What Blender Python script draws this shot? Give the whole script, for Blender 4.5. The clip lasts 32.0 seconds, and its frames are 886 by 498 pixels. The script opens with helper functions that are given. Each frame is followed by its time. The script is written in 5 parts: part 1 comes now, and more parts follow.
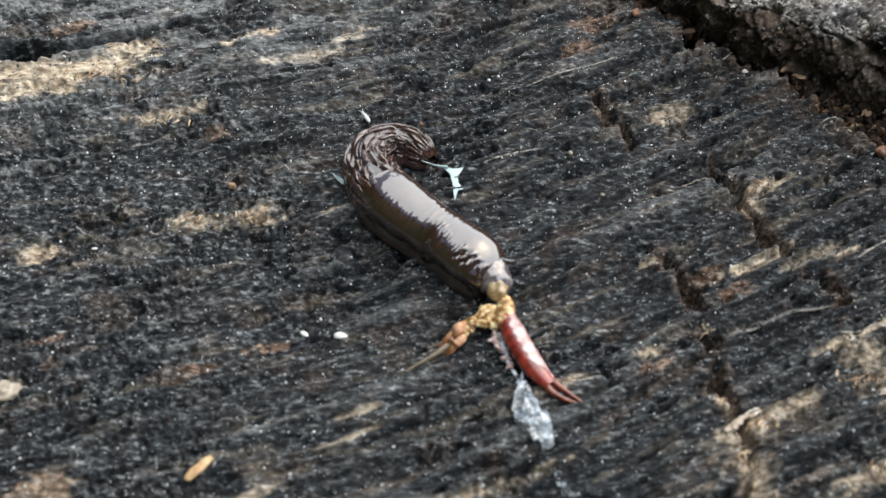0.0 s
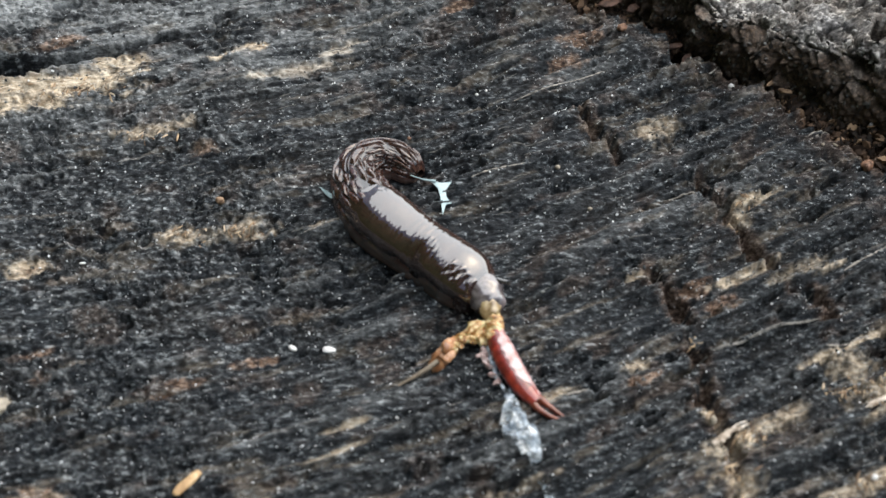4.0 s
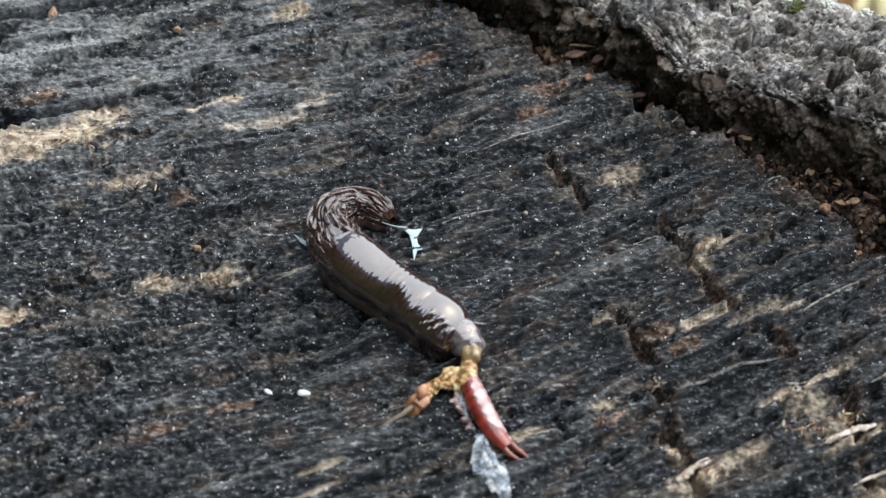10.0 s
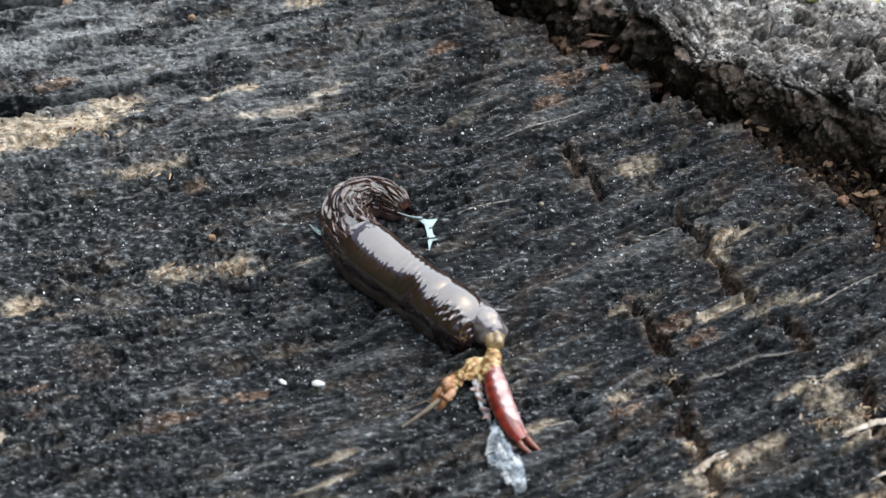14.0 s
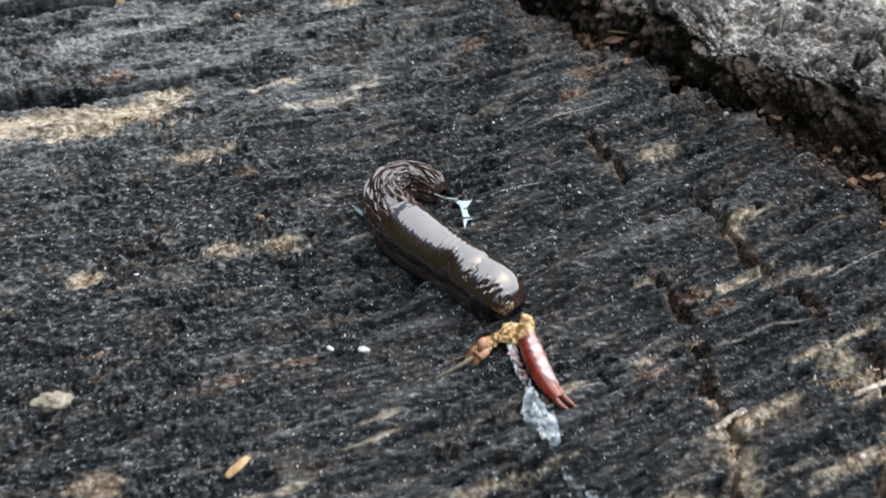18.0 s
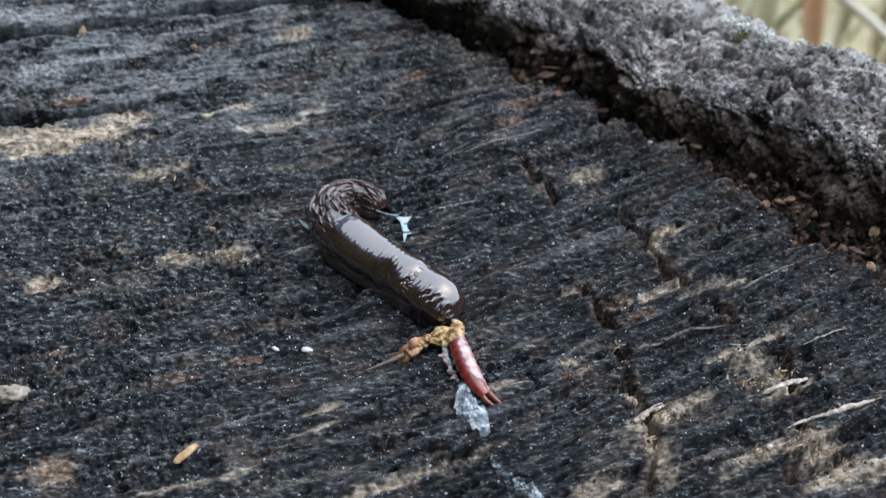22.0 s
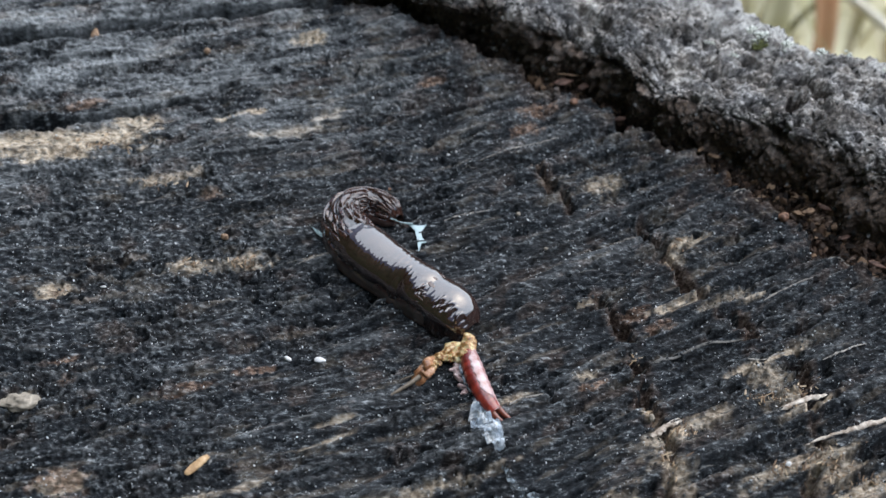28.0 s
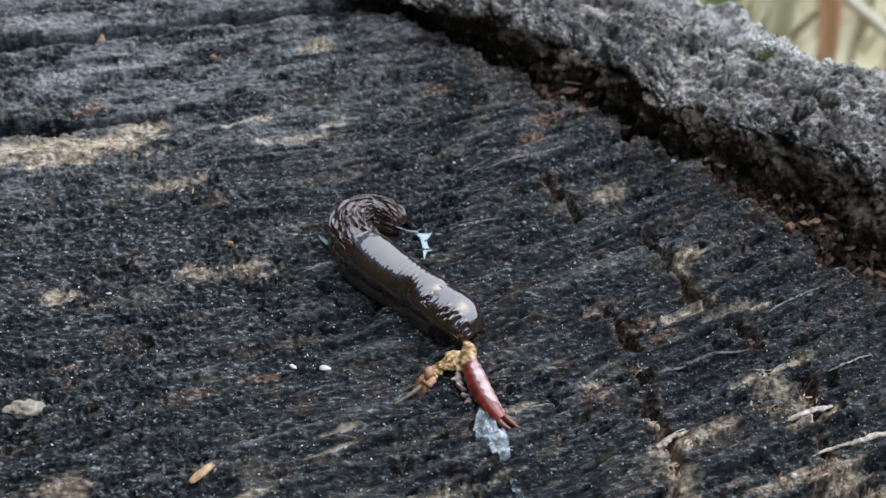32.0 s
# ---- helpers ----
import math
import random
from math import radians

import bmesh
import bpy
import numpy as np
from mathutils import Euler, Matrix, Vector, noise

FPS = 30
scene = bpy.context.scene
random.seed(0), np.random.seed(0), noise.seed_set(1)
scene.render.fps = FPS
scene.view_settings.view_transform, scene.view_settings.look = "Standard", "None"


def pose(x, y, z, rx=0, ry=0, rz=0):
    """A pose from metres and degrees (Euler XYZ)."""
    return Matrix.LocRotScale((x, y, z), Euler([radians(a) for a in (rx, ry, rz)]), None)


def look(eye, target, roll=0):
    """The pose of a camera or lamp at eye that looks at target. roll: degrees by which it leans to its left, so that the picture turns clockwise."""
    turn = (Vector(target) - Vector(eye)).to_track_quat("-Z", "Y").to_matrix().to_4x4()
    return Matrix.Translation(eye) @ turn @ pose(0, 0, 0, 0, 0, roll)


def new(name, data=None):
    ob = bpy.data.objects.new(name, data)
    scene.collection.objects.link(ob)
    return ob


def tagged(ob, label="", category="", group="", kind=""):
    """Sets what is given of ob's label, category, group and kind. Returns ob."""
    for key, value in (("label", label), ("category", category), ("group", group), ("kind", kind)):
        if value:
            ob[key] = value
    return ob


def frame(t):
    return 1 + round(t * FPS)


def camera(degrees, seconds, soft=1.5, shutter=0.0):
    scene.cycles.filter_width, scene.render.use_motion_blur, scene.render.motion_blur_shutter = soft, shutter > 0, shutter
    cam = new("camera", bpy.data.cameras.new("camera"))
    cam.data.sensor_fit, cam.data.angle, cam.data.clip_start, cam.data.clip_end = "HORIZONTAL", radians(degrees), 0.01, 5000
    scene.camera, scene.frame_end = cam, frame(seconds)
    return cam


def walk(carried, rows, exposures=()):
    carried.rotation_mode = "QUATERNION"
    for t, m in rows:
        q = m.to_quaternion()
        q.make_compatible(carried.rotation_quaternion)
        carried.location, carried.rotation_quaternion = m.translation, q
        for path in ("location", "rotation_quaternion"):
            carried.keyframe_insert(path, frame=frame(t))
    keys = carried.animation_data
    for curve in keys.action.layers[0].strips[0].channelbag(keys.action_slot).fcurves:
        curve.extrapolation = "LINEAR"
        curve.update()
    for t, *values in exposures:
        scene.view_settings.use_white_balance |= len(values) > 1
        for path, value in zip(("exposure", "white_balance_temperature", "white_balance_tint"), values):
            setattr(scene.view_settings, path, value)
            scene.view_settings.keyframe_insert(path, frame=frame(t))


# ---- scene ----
# A small slug feeding on the remains of an earwig, on the charred cut face of an old stump.
# Places below are in millimetres; MM turns them into metres.
MM = 0.001
cam = camera(36.97, 32.0, soft=1.5, shutter=0.4)
cam.data.dof.use_dof, cam.data.dof.focus_distance, cam.data.dof.aperture_fstop = True, 0.125, 44.0
PATH = [
    (0, (4.950, -77.790, 88.540), (3.321, -4.059, -6.123), -0.401),
    (0.5, (5.020, -77.919, 88.486), (3.405, -4.144, -6.143), -0.456),
    (1, (5.073, -77.672, 88.366), (3.059, -4.154, -6.455), -0.634),
    (1.5, (5.098, -77.812, 88.070), (2.713, -4.072, -6.569), -0.894),
    (2, (5.144, -77.766, 88.499), (2.989, -4.155, -6.247), -0.763),
    (2.5, (5.169, -77.721, 88.243), (3.120, -3.938, -6.372), -0.659),
    (3, (4.822, -77.793, 88.472), (3.149, -3.897, -6.061), -0.389),
    (3.5, (4.895, -77.792, 88.710), (3.650, -3.548, -5.557), -0.181),
    (5.5, (5.260, -78.053, 89.225), (6.183, -2.955, -4.366), 0.939),
    (6, (5.276, -77.999, 89.353), (5.967, -3.006, -4.325), 0.805),
    (6.5, (5.135, -78.217, 89.421), (5.950, -2.866, -3.968), 0.925),
    (7, (5.000, -78.246, 89.555), (6.119, -2.844, -3.790), 1.076),
    (7.5, (5.091, -78.020, 89.192), (5.649, -2.886, -4.374), 0.816),
    (8, (5.107, -78.162, 89.257), (5.624, -3.064, -4.339), 0.775),
    (8.5, (4.945, -78.051, 89.405), (5.497, -3.150, -4.348), 0.829),
    (9, (4.994, -78.108, 89.448), (5.711, -3.131, -4.243), 0.956),
    (9.5, (5.918, -79.706, 91.073), (6.822, -3.265, -1.425), 0.569),
    (10, (5.961, -80.005, 91.398), (6.966, -2.170, 0.071), 0.523),
    (10.5, (5.872, -79.839, 91.400), (7.114, -2.256, -0.138), 0.679),
    (11, (5.891, -79.868, 91.422), (7.095, -2.382, -0.199), 0.748),
    (11.5, (5.567, -79.960, 91.275), (6.757, -2.360, -0.250), 0.802),
    (12, (5.569, -79.876, 91.372), (6.489, -2.459, -0.311), 0.613),
    (12.5, (5.389, -79.812, 91.107), (6.335, -2.426, -0.602), 0.694),
    (13, (5.367, -79.633, 91.162), (6.166, -2.499, -0.761), 0.675),
    (13.5, (5.371, -79.677, 91.018), (5.999, -2.504, -0.873), 0.588),
    (14, (5.473, -79.554, 91.045), (5.593, -2.469, -0.922), 0.316),
    (14.5, (5.396, -79.883, 91.050), (5.347, -2.505, -0.670), 0.273),
    (16.5, (5.106, -79.889, 91.247), (5.663, -2.348, -0.334), 0.698),
    (17, (5.160, -79.910, 91.408), (6.053, -2.390, -0.188), 0.849),
    (17.5, (5.117, -80.666, 92.016), (5.385, -2.543, 0.930), 0.517),
    (18, (2.539, -88.449, 94.057), (2.294, -9.343, 3.822), -0.005),
    (18.5, (4.217, -100.690, 96.198), (7.235, -17.245, 10.013), 1.555),
    (19, (4.063, -100.245, 96.306), (8.120, -14.868, 12.078), 2.095),
    (19.5, (3.947, -99.462, 95.507), (7.176, -14.720, 10.605), 1.927),
    (20, (3.854, -99.405, 95.715), (7.686, -14.810, 10.691), 2.273),
    (20.5, (3.752, -99.215, 95.691), (8.089, -14.662, 10.650), 2.635),
    (21, (3.722, -98.985, 95.388), (8.065, -14.672, 10.110), 2.757),
    (21.5, (3.724, -98.865, 95.543), (7.995, -14.605, 10.209), 2.725),
    (22, (3.778, -98.946, 95.534), (7.805, -14.565, 10.307), 2.697),
    (22.5, (3.599, -98.809, 95.613), (7.843, -14.410, 10.414), 2.849),
    (23, (3.624, -98.546, 95.587), (7.867, -14.224, 10.312), 2.797),
    (23.5, (3.713, -98.341, 95.428), (7.991, -13.982, 10.191), 2.866),
    (24, (3.861, -97.838, 95.015), (7.712, -13.779, 9.463), 2.688),
    (24.5, (3.391, -97.961, 95.220), (7.558, -13.879, 9.704), 2.939),
    (25, (3.600, -97.689, 95.112), (7.743, -13.529, 9.672), 2.968),
    (25.5, (3.509, -97.343, 95.129), (7.242, -13.307, 9.548), 2.816),
    (27.5, (3.225, -97.426, 95.196), (6.753, -13.157, 9.837), 2.958),
    (28, (2.978, -97.023, 95.295), (6.405, -12.809, 9.877), 2.975),
    (28.5, (3.034, -97.088, 95.436), (6.493, -12.741, 10.151), 2.972),
    (29, (2.960, -96.953, 95.458), (6.719, -12.610, 10.181), 3.176),
    (29.5, (2.907, -96.875, 95.498), (6.894, -12.483, 10.280), 3.329),
    (30, (2.834, -96.848, 95.638), (7.037, -12.447, 10.439), 3.472),
    (30.5, (2.635, -96.490, 95.465), (6.592, -12.321, 10.025), 3.443),
    (31, (2.652, -96.585, 95.345), (6.173, -12.350, 9.950), 3.248),
    (31.5, (2.495, -96.658, 95.584), (5.917, -12.278, 10.330), 3.201),
    (32, (2.476, -96.615, 95.496), (5.834, -12.141, 10.333), 3.261),
]


def mm(*v):
    return tuple(c * MM for c in v)


walk(cam, [(t, look(mm(*eye), mm(*target), roll)) for t, eye, target, roll in PATH],
     [(0, 0.95, 7450, 8), (9, 0.88, 7150, 8), (13, 0.87, 7050, 8), (18, 0.84, 7050, 8), (19, 0.71, 6550, 9), (20, 0.63, 6400, 9), (28, 0.59, 6550, 9), (32, 0.50, 6550, 9)])

# ---- light ----
SUN_AZ, SUN_EL = radians(49), radians(52)      # azimuth from +y towards +x
world = bpy.data.worlds.new("sky")
scene.world = world
world.use_nodes = True
wn = world.node_tree.nodes
sky = wn.new("ShaderNodeTexSky")
sky.sky_type = "NISHITA"
sky.sun_disc = False
sky.sun_elevation, sky.sun_rotation = SUN_EL, SUN_AZ
sky.dust_density, sky.air_density = 2.0, 1.0
wn["Background"].inputs["Strength"].default_value = 0.105
world.node_tree.links.new(sky.outputs[0], wn["Background"].inputs["Color"])
sun = new("sun", bpy.data.lights.new("sun", "SUN"))
sun.data.energy, sun.data.angle, sun.data.color = 2.65, radians(100), (0.87, 0.94, 1.04)
sd = Vector((math.sin(SUN_AZ) * math.cos(SUN_EL), math.cos(SUN_AZ) * math.cos(SUN_EL), math.sin(SUN_EL)))
sun.matrix_world = look(sd, (0, 0, 0))

# ---- noise ----


def lattice(ix, iy, iz, seed):
    with np.errstate(over="ignore"):
        h = (ix.astype(np.uint32) * np.uint32(374761393) + iy.astype(np.uint32) * np.uint32(668265263)
             + iz.astype(np.uint32) * np.uint32(2147483647 - 61) + np.uint32(seed * 974711 + 17))
        h = (h ^ (h >> np.uint32(13))) * np.uint32(1274126177)
        h = (h ^ (h >> np.uint32(15))) * np.uint32(2246822519)
        h = h ^ (h >> np.uint32(14))
    return (h & np.uint32(0xFFFFFF)).astype(np.float32) / np.float32(0xFFFFFF)


def noise2(x, y, seed=0):
    """Smooth noise, 0 to 1."""
    fx, fy = np.floor(x), np.floor(y)
    ix, iy = fx.astype(np.int64), fy.astype(np.int64)
    u, v = x - fx, y - fy
    u, v = u * u * u * (u * (u * 6 - 15) + 10), v * v * v * (v * (v * 6 - 15) + 10)
    z = np.zeros_like(ix)
    a, b = lattice(ix, iy, z, seed), lattice(ix + 1, iy, z, seed)
    c, d = lattice(ix, iy + 1, z, seed), lattice(ix + 1, iy + 1, z, seed)
    return (a * (1 - u) + b * u) * (1 - v) + (c * (1 - u) + d * u) * v


def noise3(x, y, z, seed=0):
    fx, fy, fz = np.floor(x), np.floor(y), np.floor(z)
    ix, iy, iz = fx.astype(np.int64), fy.astype(np.int64), fz.astype(np.int64)
    u, v, w = x - fx, y - fy, z - fz
    u, v, w = u * u * (3 - 2 * u), v * v * (3 - 2 * v), w * w * (3 - 2 * w)
    out = 0
    for k in (0, 1):
        a, b = lattice(ix, iy, iz + k, seed), lattice(ix + 1, iy, iz + k, seed)
        c, d = lattice(ix, iy + 1, iz + k, seed), lattice(ix + 1, iy + 1, iz + k, seed)
        out = out + ((a * (1 - u) + b * u) * (1 - v) + (c * (1 - u) + d * u) * v) * (w if k else 1 - w)
    return out


def fbm2(x, y, seed=0, octaves=4, gain=0.5):
    out, amp, total = 0, 1.0, 0.0
    for k in range(octaves):
        out = out + amp * noise2(x * 2.03 ** k + 7.1 * k, y * 2.03 ** k - 3.7 * k, seed + k)
        total += amp
        amp *= gain
    return out / total


def fbm3(x, y, z, seed=0, octaves=4, gain=0.5):
    out, amp, total = 0, 1.0, 0.0
    for k in range(octaves):
        f = 2.03 ** k
        out = out + amp * noise3(x * f + 7.1 * k, y * f - 3.7 * k, z * f + 1.3 * k, seed + k)
        total += amp
        amp *= gain
    return out / total


def cells2(x, y, seed=0):
    """Distances to the nearest and second nearest of scattered points, and a random value of the nearest."""
    fx, fy = np.floor(x), np.floor(y)
    best, second, own = np.full(np.shape(x), 9.0), np.full(np.shape(x), 9.0), np.zeros(np.shape(x))
    for i in (-1, 0, 1):
        for j in (-1, 0, 1):
            ix, iy = (fx + i).astype(np.int64), (fy + j).astype(np.int64)
            z = np.zeros_like(ix)
            a, b = lattice(ix, iy, z, seed), lattice(ix, iy, z + 1, seed)
            d = np.hypot(fx + i + a - x, fy + j + b - y)
            nearer = d < best
            second = np.where(nearer, best, np.minimum(second, d))
            own = np.where(nearer, (a * 7.31 + b * 3.77) % 1.0, own)
            best = np.minimum(best, d)
    return best, second, own


def smooth(a, b, v):
    t = np.clip((v - a) / (b - a), 0, 1)
    return t * t * (3 - 2 * t)


# ---- materials ----


def material(name, rough=0.6, **inputs):
    m = bpy.data.materials.new(name)
    m.use_nodes = True
    b = m.node_tree.nodes["Principled BSDF"]
    b.inputs["Roughness"].default_value = rough
    for key, value in inputs.items():
        b.inputs[key.replace("_", " ")].default_value = value
    return m, m.node_tree.nodes, m.node_tree.links, b


def ramp(nodes, links, source, stops):
    r = nodes.new("ShaderNodeValToRGB")
    e = r.color_ramp.elements
    while len(e) < len(stops):
        e.new(0.5)
    for el, (p, c) in zip(e, stops):
        el.position, el.color = p, (*c, 1)
    links.new(source, r.inputs[0])
    return r.outputs[0]


def tex_noise(nodes, links, scale, detail=4, rough=0.55, vector=None):
    n = nodes.new("ShaderNodeTexNoise")
    n.inputs["Scale"].default_value, n.inputs["Detail"].default_value, n.inputs["Roughness"].default_value = scale, detail, rough
    if vector:
        links.new(vector, n.inputs["Vector"])
    return n.outputs["Fac"]


def object_coords(nodes):
    return nodes.new("ShaderNodeTexCoord").outputs["Object"]


def mixed(nodes, links, fac, a, b, blend="MIX"):
    m = nodes.new("ShaderNodeMix")
    m.data_type, m.blend_type = "RGBA", blend
    for value, key in ((fac, 0), (a, 6), (b, 7)):
        if isinstance(value, (int, float)):
            m.inputs[key].default_value = value
        elif isinstance(value, tuple):
            m.inputs[key].default_value = (*value, 1)
        else:
            links.new(value, m.inputs[key])
    return m.outputs[2]


def bumped(nodes, links, bsdf, height, strength, distance):
    b = nodes.new("ShaderNodeBump")
    b.inputs["Strength"].default_value, b.inputs["Distance"].default_value = strength, distance
    links.new(height, b.inputs["Height"])
    links.new(b.outputs[0], bsdf.inputs["Normal"])


def mottled(name, stops, scale, rough=0.6, bump=0.3, distance=0.00005, detail=5, **inputs):
    """A material whose colour runs over stops by noise of the given scale (per metre)."""
    m, n, l, b = material(name, rough, **inputs)
    co = object_coords(n)
    v = tex_noise(n, l, scale, detail, 0.6, co)
    l.new(ramp(n, l, v, stops), b.inputs["Base Color"])
    if bump:
        bumped(n, l, b, tex_noise(n, l, scale * 2.5, 4, 0.6, co), bump, distance)
    return m


def wood_material():
    """Charred wood: blue-black, with bare and rotten wood where the mesh's attribute says so, grey where fibres are
    worn and towards the far left.
    """
    m, n, l, b = material("charred_wood", 0.7, Specular_IOR_Level=0.35)
    co = object_coords(n)
    at = n.new("ShaderNodeAttribute")
    at.attribute_name = "wear_shade"
    sep = n.new("ShaderNodeSeparateColor")
    l.new(at.outputs["Color"], sep.inputs[0])
    run = n.new("ShaderNodeMapping")
    run.inputs["Rotation"].default_value = (0, 0, radians(-21))
    run.inputs["Scale"].default_value = (0.36, 1.0, 0.7)
    l.new(co, run.inputs["Vector"])
    run = run.outputs["Vector"]
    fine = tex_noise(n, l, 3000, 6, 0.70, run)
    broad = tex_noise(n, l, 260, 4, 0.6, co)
    # one noise sets bump and colour: hollows near black, glints painted on the crests
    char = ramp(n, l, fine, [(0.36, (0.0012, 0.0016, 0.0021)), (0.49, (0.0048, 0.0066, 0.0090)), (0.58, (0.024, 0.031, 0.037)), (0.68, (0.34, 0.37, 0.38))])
    char = mixed(n, l, ramp(n, l, broad, [(0.42, (0, 0, 0)), (0.7, (0.35, 0.35, 0.35))]), char, (0.006, 0.012, 0.019))
    char = mixed(n, l, ramp(n, l, tex_noise(n, l, 170, 3, 0.6, co), [(0.50, (0, 0, 0)), (0.72, (0.3, 0.3, 0.3))]), char, (0.022, 0.017, 0.012))
    grey = ramp(n, l, fine, [(0.36, (0.05, 0.058, 0.063)), (0.60, (0.40, 0.418, 0.422))])
    bare = ramp(n, l, fine, [(0.32, (0.17, 0.125, 0.085)), (0.44, (0.44, 0.35, 0.25)), (0.62, (0.76, 0.66, 0.52))])
    rust = ramp(n, l, fine, [(0.38, (0.04, 0.022, 0.013)), (0.50, (0.20, 0.115, 0.072)), (0.62, (0.52, 0.36, 0.26))])
    col = mixed(n, l, sep.outputs[2], char, grey)
    col = mixed(n, l, sep.outputs[0], col, bare)
    col = mixed(n, l, sep.outputs[1], col, rust)
    l.new(col, b.inputs["Base Color"])
    l.new(ramp(n, l, fine, [(0.42, (0.9, 0.9, 0.9)), (0.66, (0.35, 0.35, 0.35))]), b.inputs["Roughness"])
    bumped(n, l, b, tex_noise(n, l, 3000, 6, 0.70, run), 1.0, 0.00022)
    return m


def scaled(nodes, links, source, by):
    m = nodes.new("ShaderNodeMath")
    m.operation = "MULTIPLY"
    links.new(source, m.inputs[0])
    m.inputs[1].default_value = by
    return m.outputs[0]


def bark_material():
    m, n, l, b = material("weathered_bark", 0.5)
    co = object_coords(n)
    at = n.new("ShaderNodeAttribute")
    at.attribute_name = "wear_shade"
    sep = n.new("ShaderNodeSeparateColor")
    l.new(at.outputs["Color"], sep.inputs[0])
    fine = tex_noise(n, l, 2700, 6, 0.72, co)
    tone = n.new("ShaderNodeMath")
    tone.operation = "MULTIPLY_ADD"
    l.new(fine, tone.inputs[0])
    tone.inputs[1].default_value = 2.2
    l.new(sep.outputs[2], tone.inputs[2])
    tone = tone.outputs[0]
    # pale ends of both ramps paint glints onto the fine bumps
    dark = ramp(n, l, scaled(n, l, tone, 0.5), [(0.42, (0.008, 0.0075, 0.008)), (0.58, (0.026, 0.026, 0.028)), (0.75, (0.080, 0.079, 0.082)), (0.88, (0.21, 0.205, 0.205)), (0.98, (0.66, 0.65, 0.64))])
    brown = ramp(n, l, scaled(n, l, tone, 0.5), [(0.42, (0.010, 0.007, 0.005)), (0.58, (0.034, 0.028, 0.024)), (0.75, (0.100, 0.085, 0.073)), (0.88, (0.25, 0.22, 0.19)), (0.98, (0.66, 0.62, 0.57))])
    dark = mixed(n, l, ramp(n, l, tex_noise(n, l, 220, 3, 0.6, co), [(0.34, (0, 0, 0)), (0.54, (1, 1, 1))]), dark, brown)
    warm = ramp(n, l, fine, [(0.36, (0.022, 0.014, 0.010)), (0.52, (0.085, 0.054, 0.036)), (0.64, (0.21, 0.14, 0.09)), (0.74, (0.50, 0.36, 0.25))])
    pale = ramp(n, l, fine, [(0.38, (0.12, 0.115, 0.105)), (0.55, (0.66, 0.65, 0.62))])
    col = mixed(n, l, sep.outputs[0], dark, pale)
    col = mixed(n, l, sep.outputs[1], col, warm)
    l.new(col, b.inputs["Base Color"])
    bumped(n, l, b, tex_noise(n, l, 2700, 6, 0.72, co), 1.0, 0.00028)
    return m


WOOD, BARK = wood_material(), bark_material()


def skin_material(name, dark, light, rough, scale=2600, coat=2.0):
    m, n, l, b = material(name, rough, IOR=1.4, Specular_IOR_Level=0.12, Coat_Weight=1.0, Coat_Roughness=0.035, Coat_IOR=coat)
    co = object_coords(n)
    v = tex_noise(n, l, scale, 5, 0.65, co)
    col = ramp(n, l, v, [(0.35, dark), (0.7, light)])
    at = n.new("ShaderNodeAttribute")
    at.attribute_name = "wear_shade"
    sep = n.new("ShaderNodeSeparateColor")
    l.new(at.outputs["Color"], sep.inputs[0])
    col = mixed(n, l, sep.outputs[0], col, (0.006, 0.003, 0.002))
    col = mixed(n, l, sep.outputs[1], col, (0.32, 0.27, 0.25))
    l.new(col, b.inputs["Base Color"])
    bumped(n, l, b, tex_noise(n, l, 7000, 3, 0.6, co), 0.12, 0.00003)
    return m


SKIN = skin_material("slug_skin", (0.026, 0.009, 0.006), (0.082, 0.034, 0.022), 0.4, coat=1.85)
MANTLE = skin_material("slug_mantle", (0.020, 0.007, 0.005), (0.046, 0.019, 0.013), 0.4, coat=2.2)
FEELER = skin_material("feeler_skin", (0.02, 0.017, 0.018), (0.09, 0.08, 0.08), 0.3)
CHITIN = mottled("red_chitin", [(0.3, (0.07, 0.005, 0.0025)), (0.55, (0.27, 0.019, 0.008)), (0.75, (0.42, 0.05, 0.022))], 1500, 0.5, 0.25, 0.00005,
                 Coat_Weight=1.0, Coat_Roughness=0.08, Coat_IOR=1.6)
SHEEN_PINK = mottled("pink_sheen", [(0.34, (0.34, 0.13, 0.115)), (0.5, (0.50, 0.31, 0.30)), (0.66, (0.64, 0.50, 0.50))], 1000, 0.3, 0.4, 0.00008, Coat_Weight=1.0, Coat_Roughness=0.1)
FORCEPS = mottled("forceps_chitin", [(0.3, (0.08, 0.012, 0.006)), (0.7, (0.24, 0.06, 0.03))], 1500, 0.25, 0.1, 0.00003, Coat_Weight=0.6, Coat_Roughness=0.12)
INNARDS = mottled("yellow_innards", [(0.36, (0.12, 0.045, 0.013)), (0.47, (0.42, 0.22, 0.065)), (0.58, (0.74, 0.60, 0.34))], 1500, 0.4, 0.6, 0.0001,
                  Coat_Weight=0.35, Coat_Roughness=0.15, Subsurface_Weight=0.15, Subsurface_Scale=0.0004)
HUSK = mottled("amber_husk", [(0.3, (0.14, 0.045, 0.018)), (0.55, (0.46, 0.22, 0.10)), (0.75, (0.68, 0.48, 0.34))], 1600, 0.35, 0.4, 0.00008, Coat_Weight=0.4)
SCRAP = mottled("pink_scrap", [(0.34, (0.20, 0.10, 0.085)), (0.62, (0.58, 0.46, 0.44))], 1600, 0.35, 0.4, 0.00008, Coat_Weight=0.4)
HORN = mottled("grey_brown_horn", [(0.3, (0.10, 0.075, 0.05)), (0.7, (0.26, 0.21, 0.15))], 2200, 0.45, 0.3)
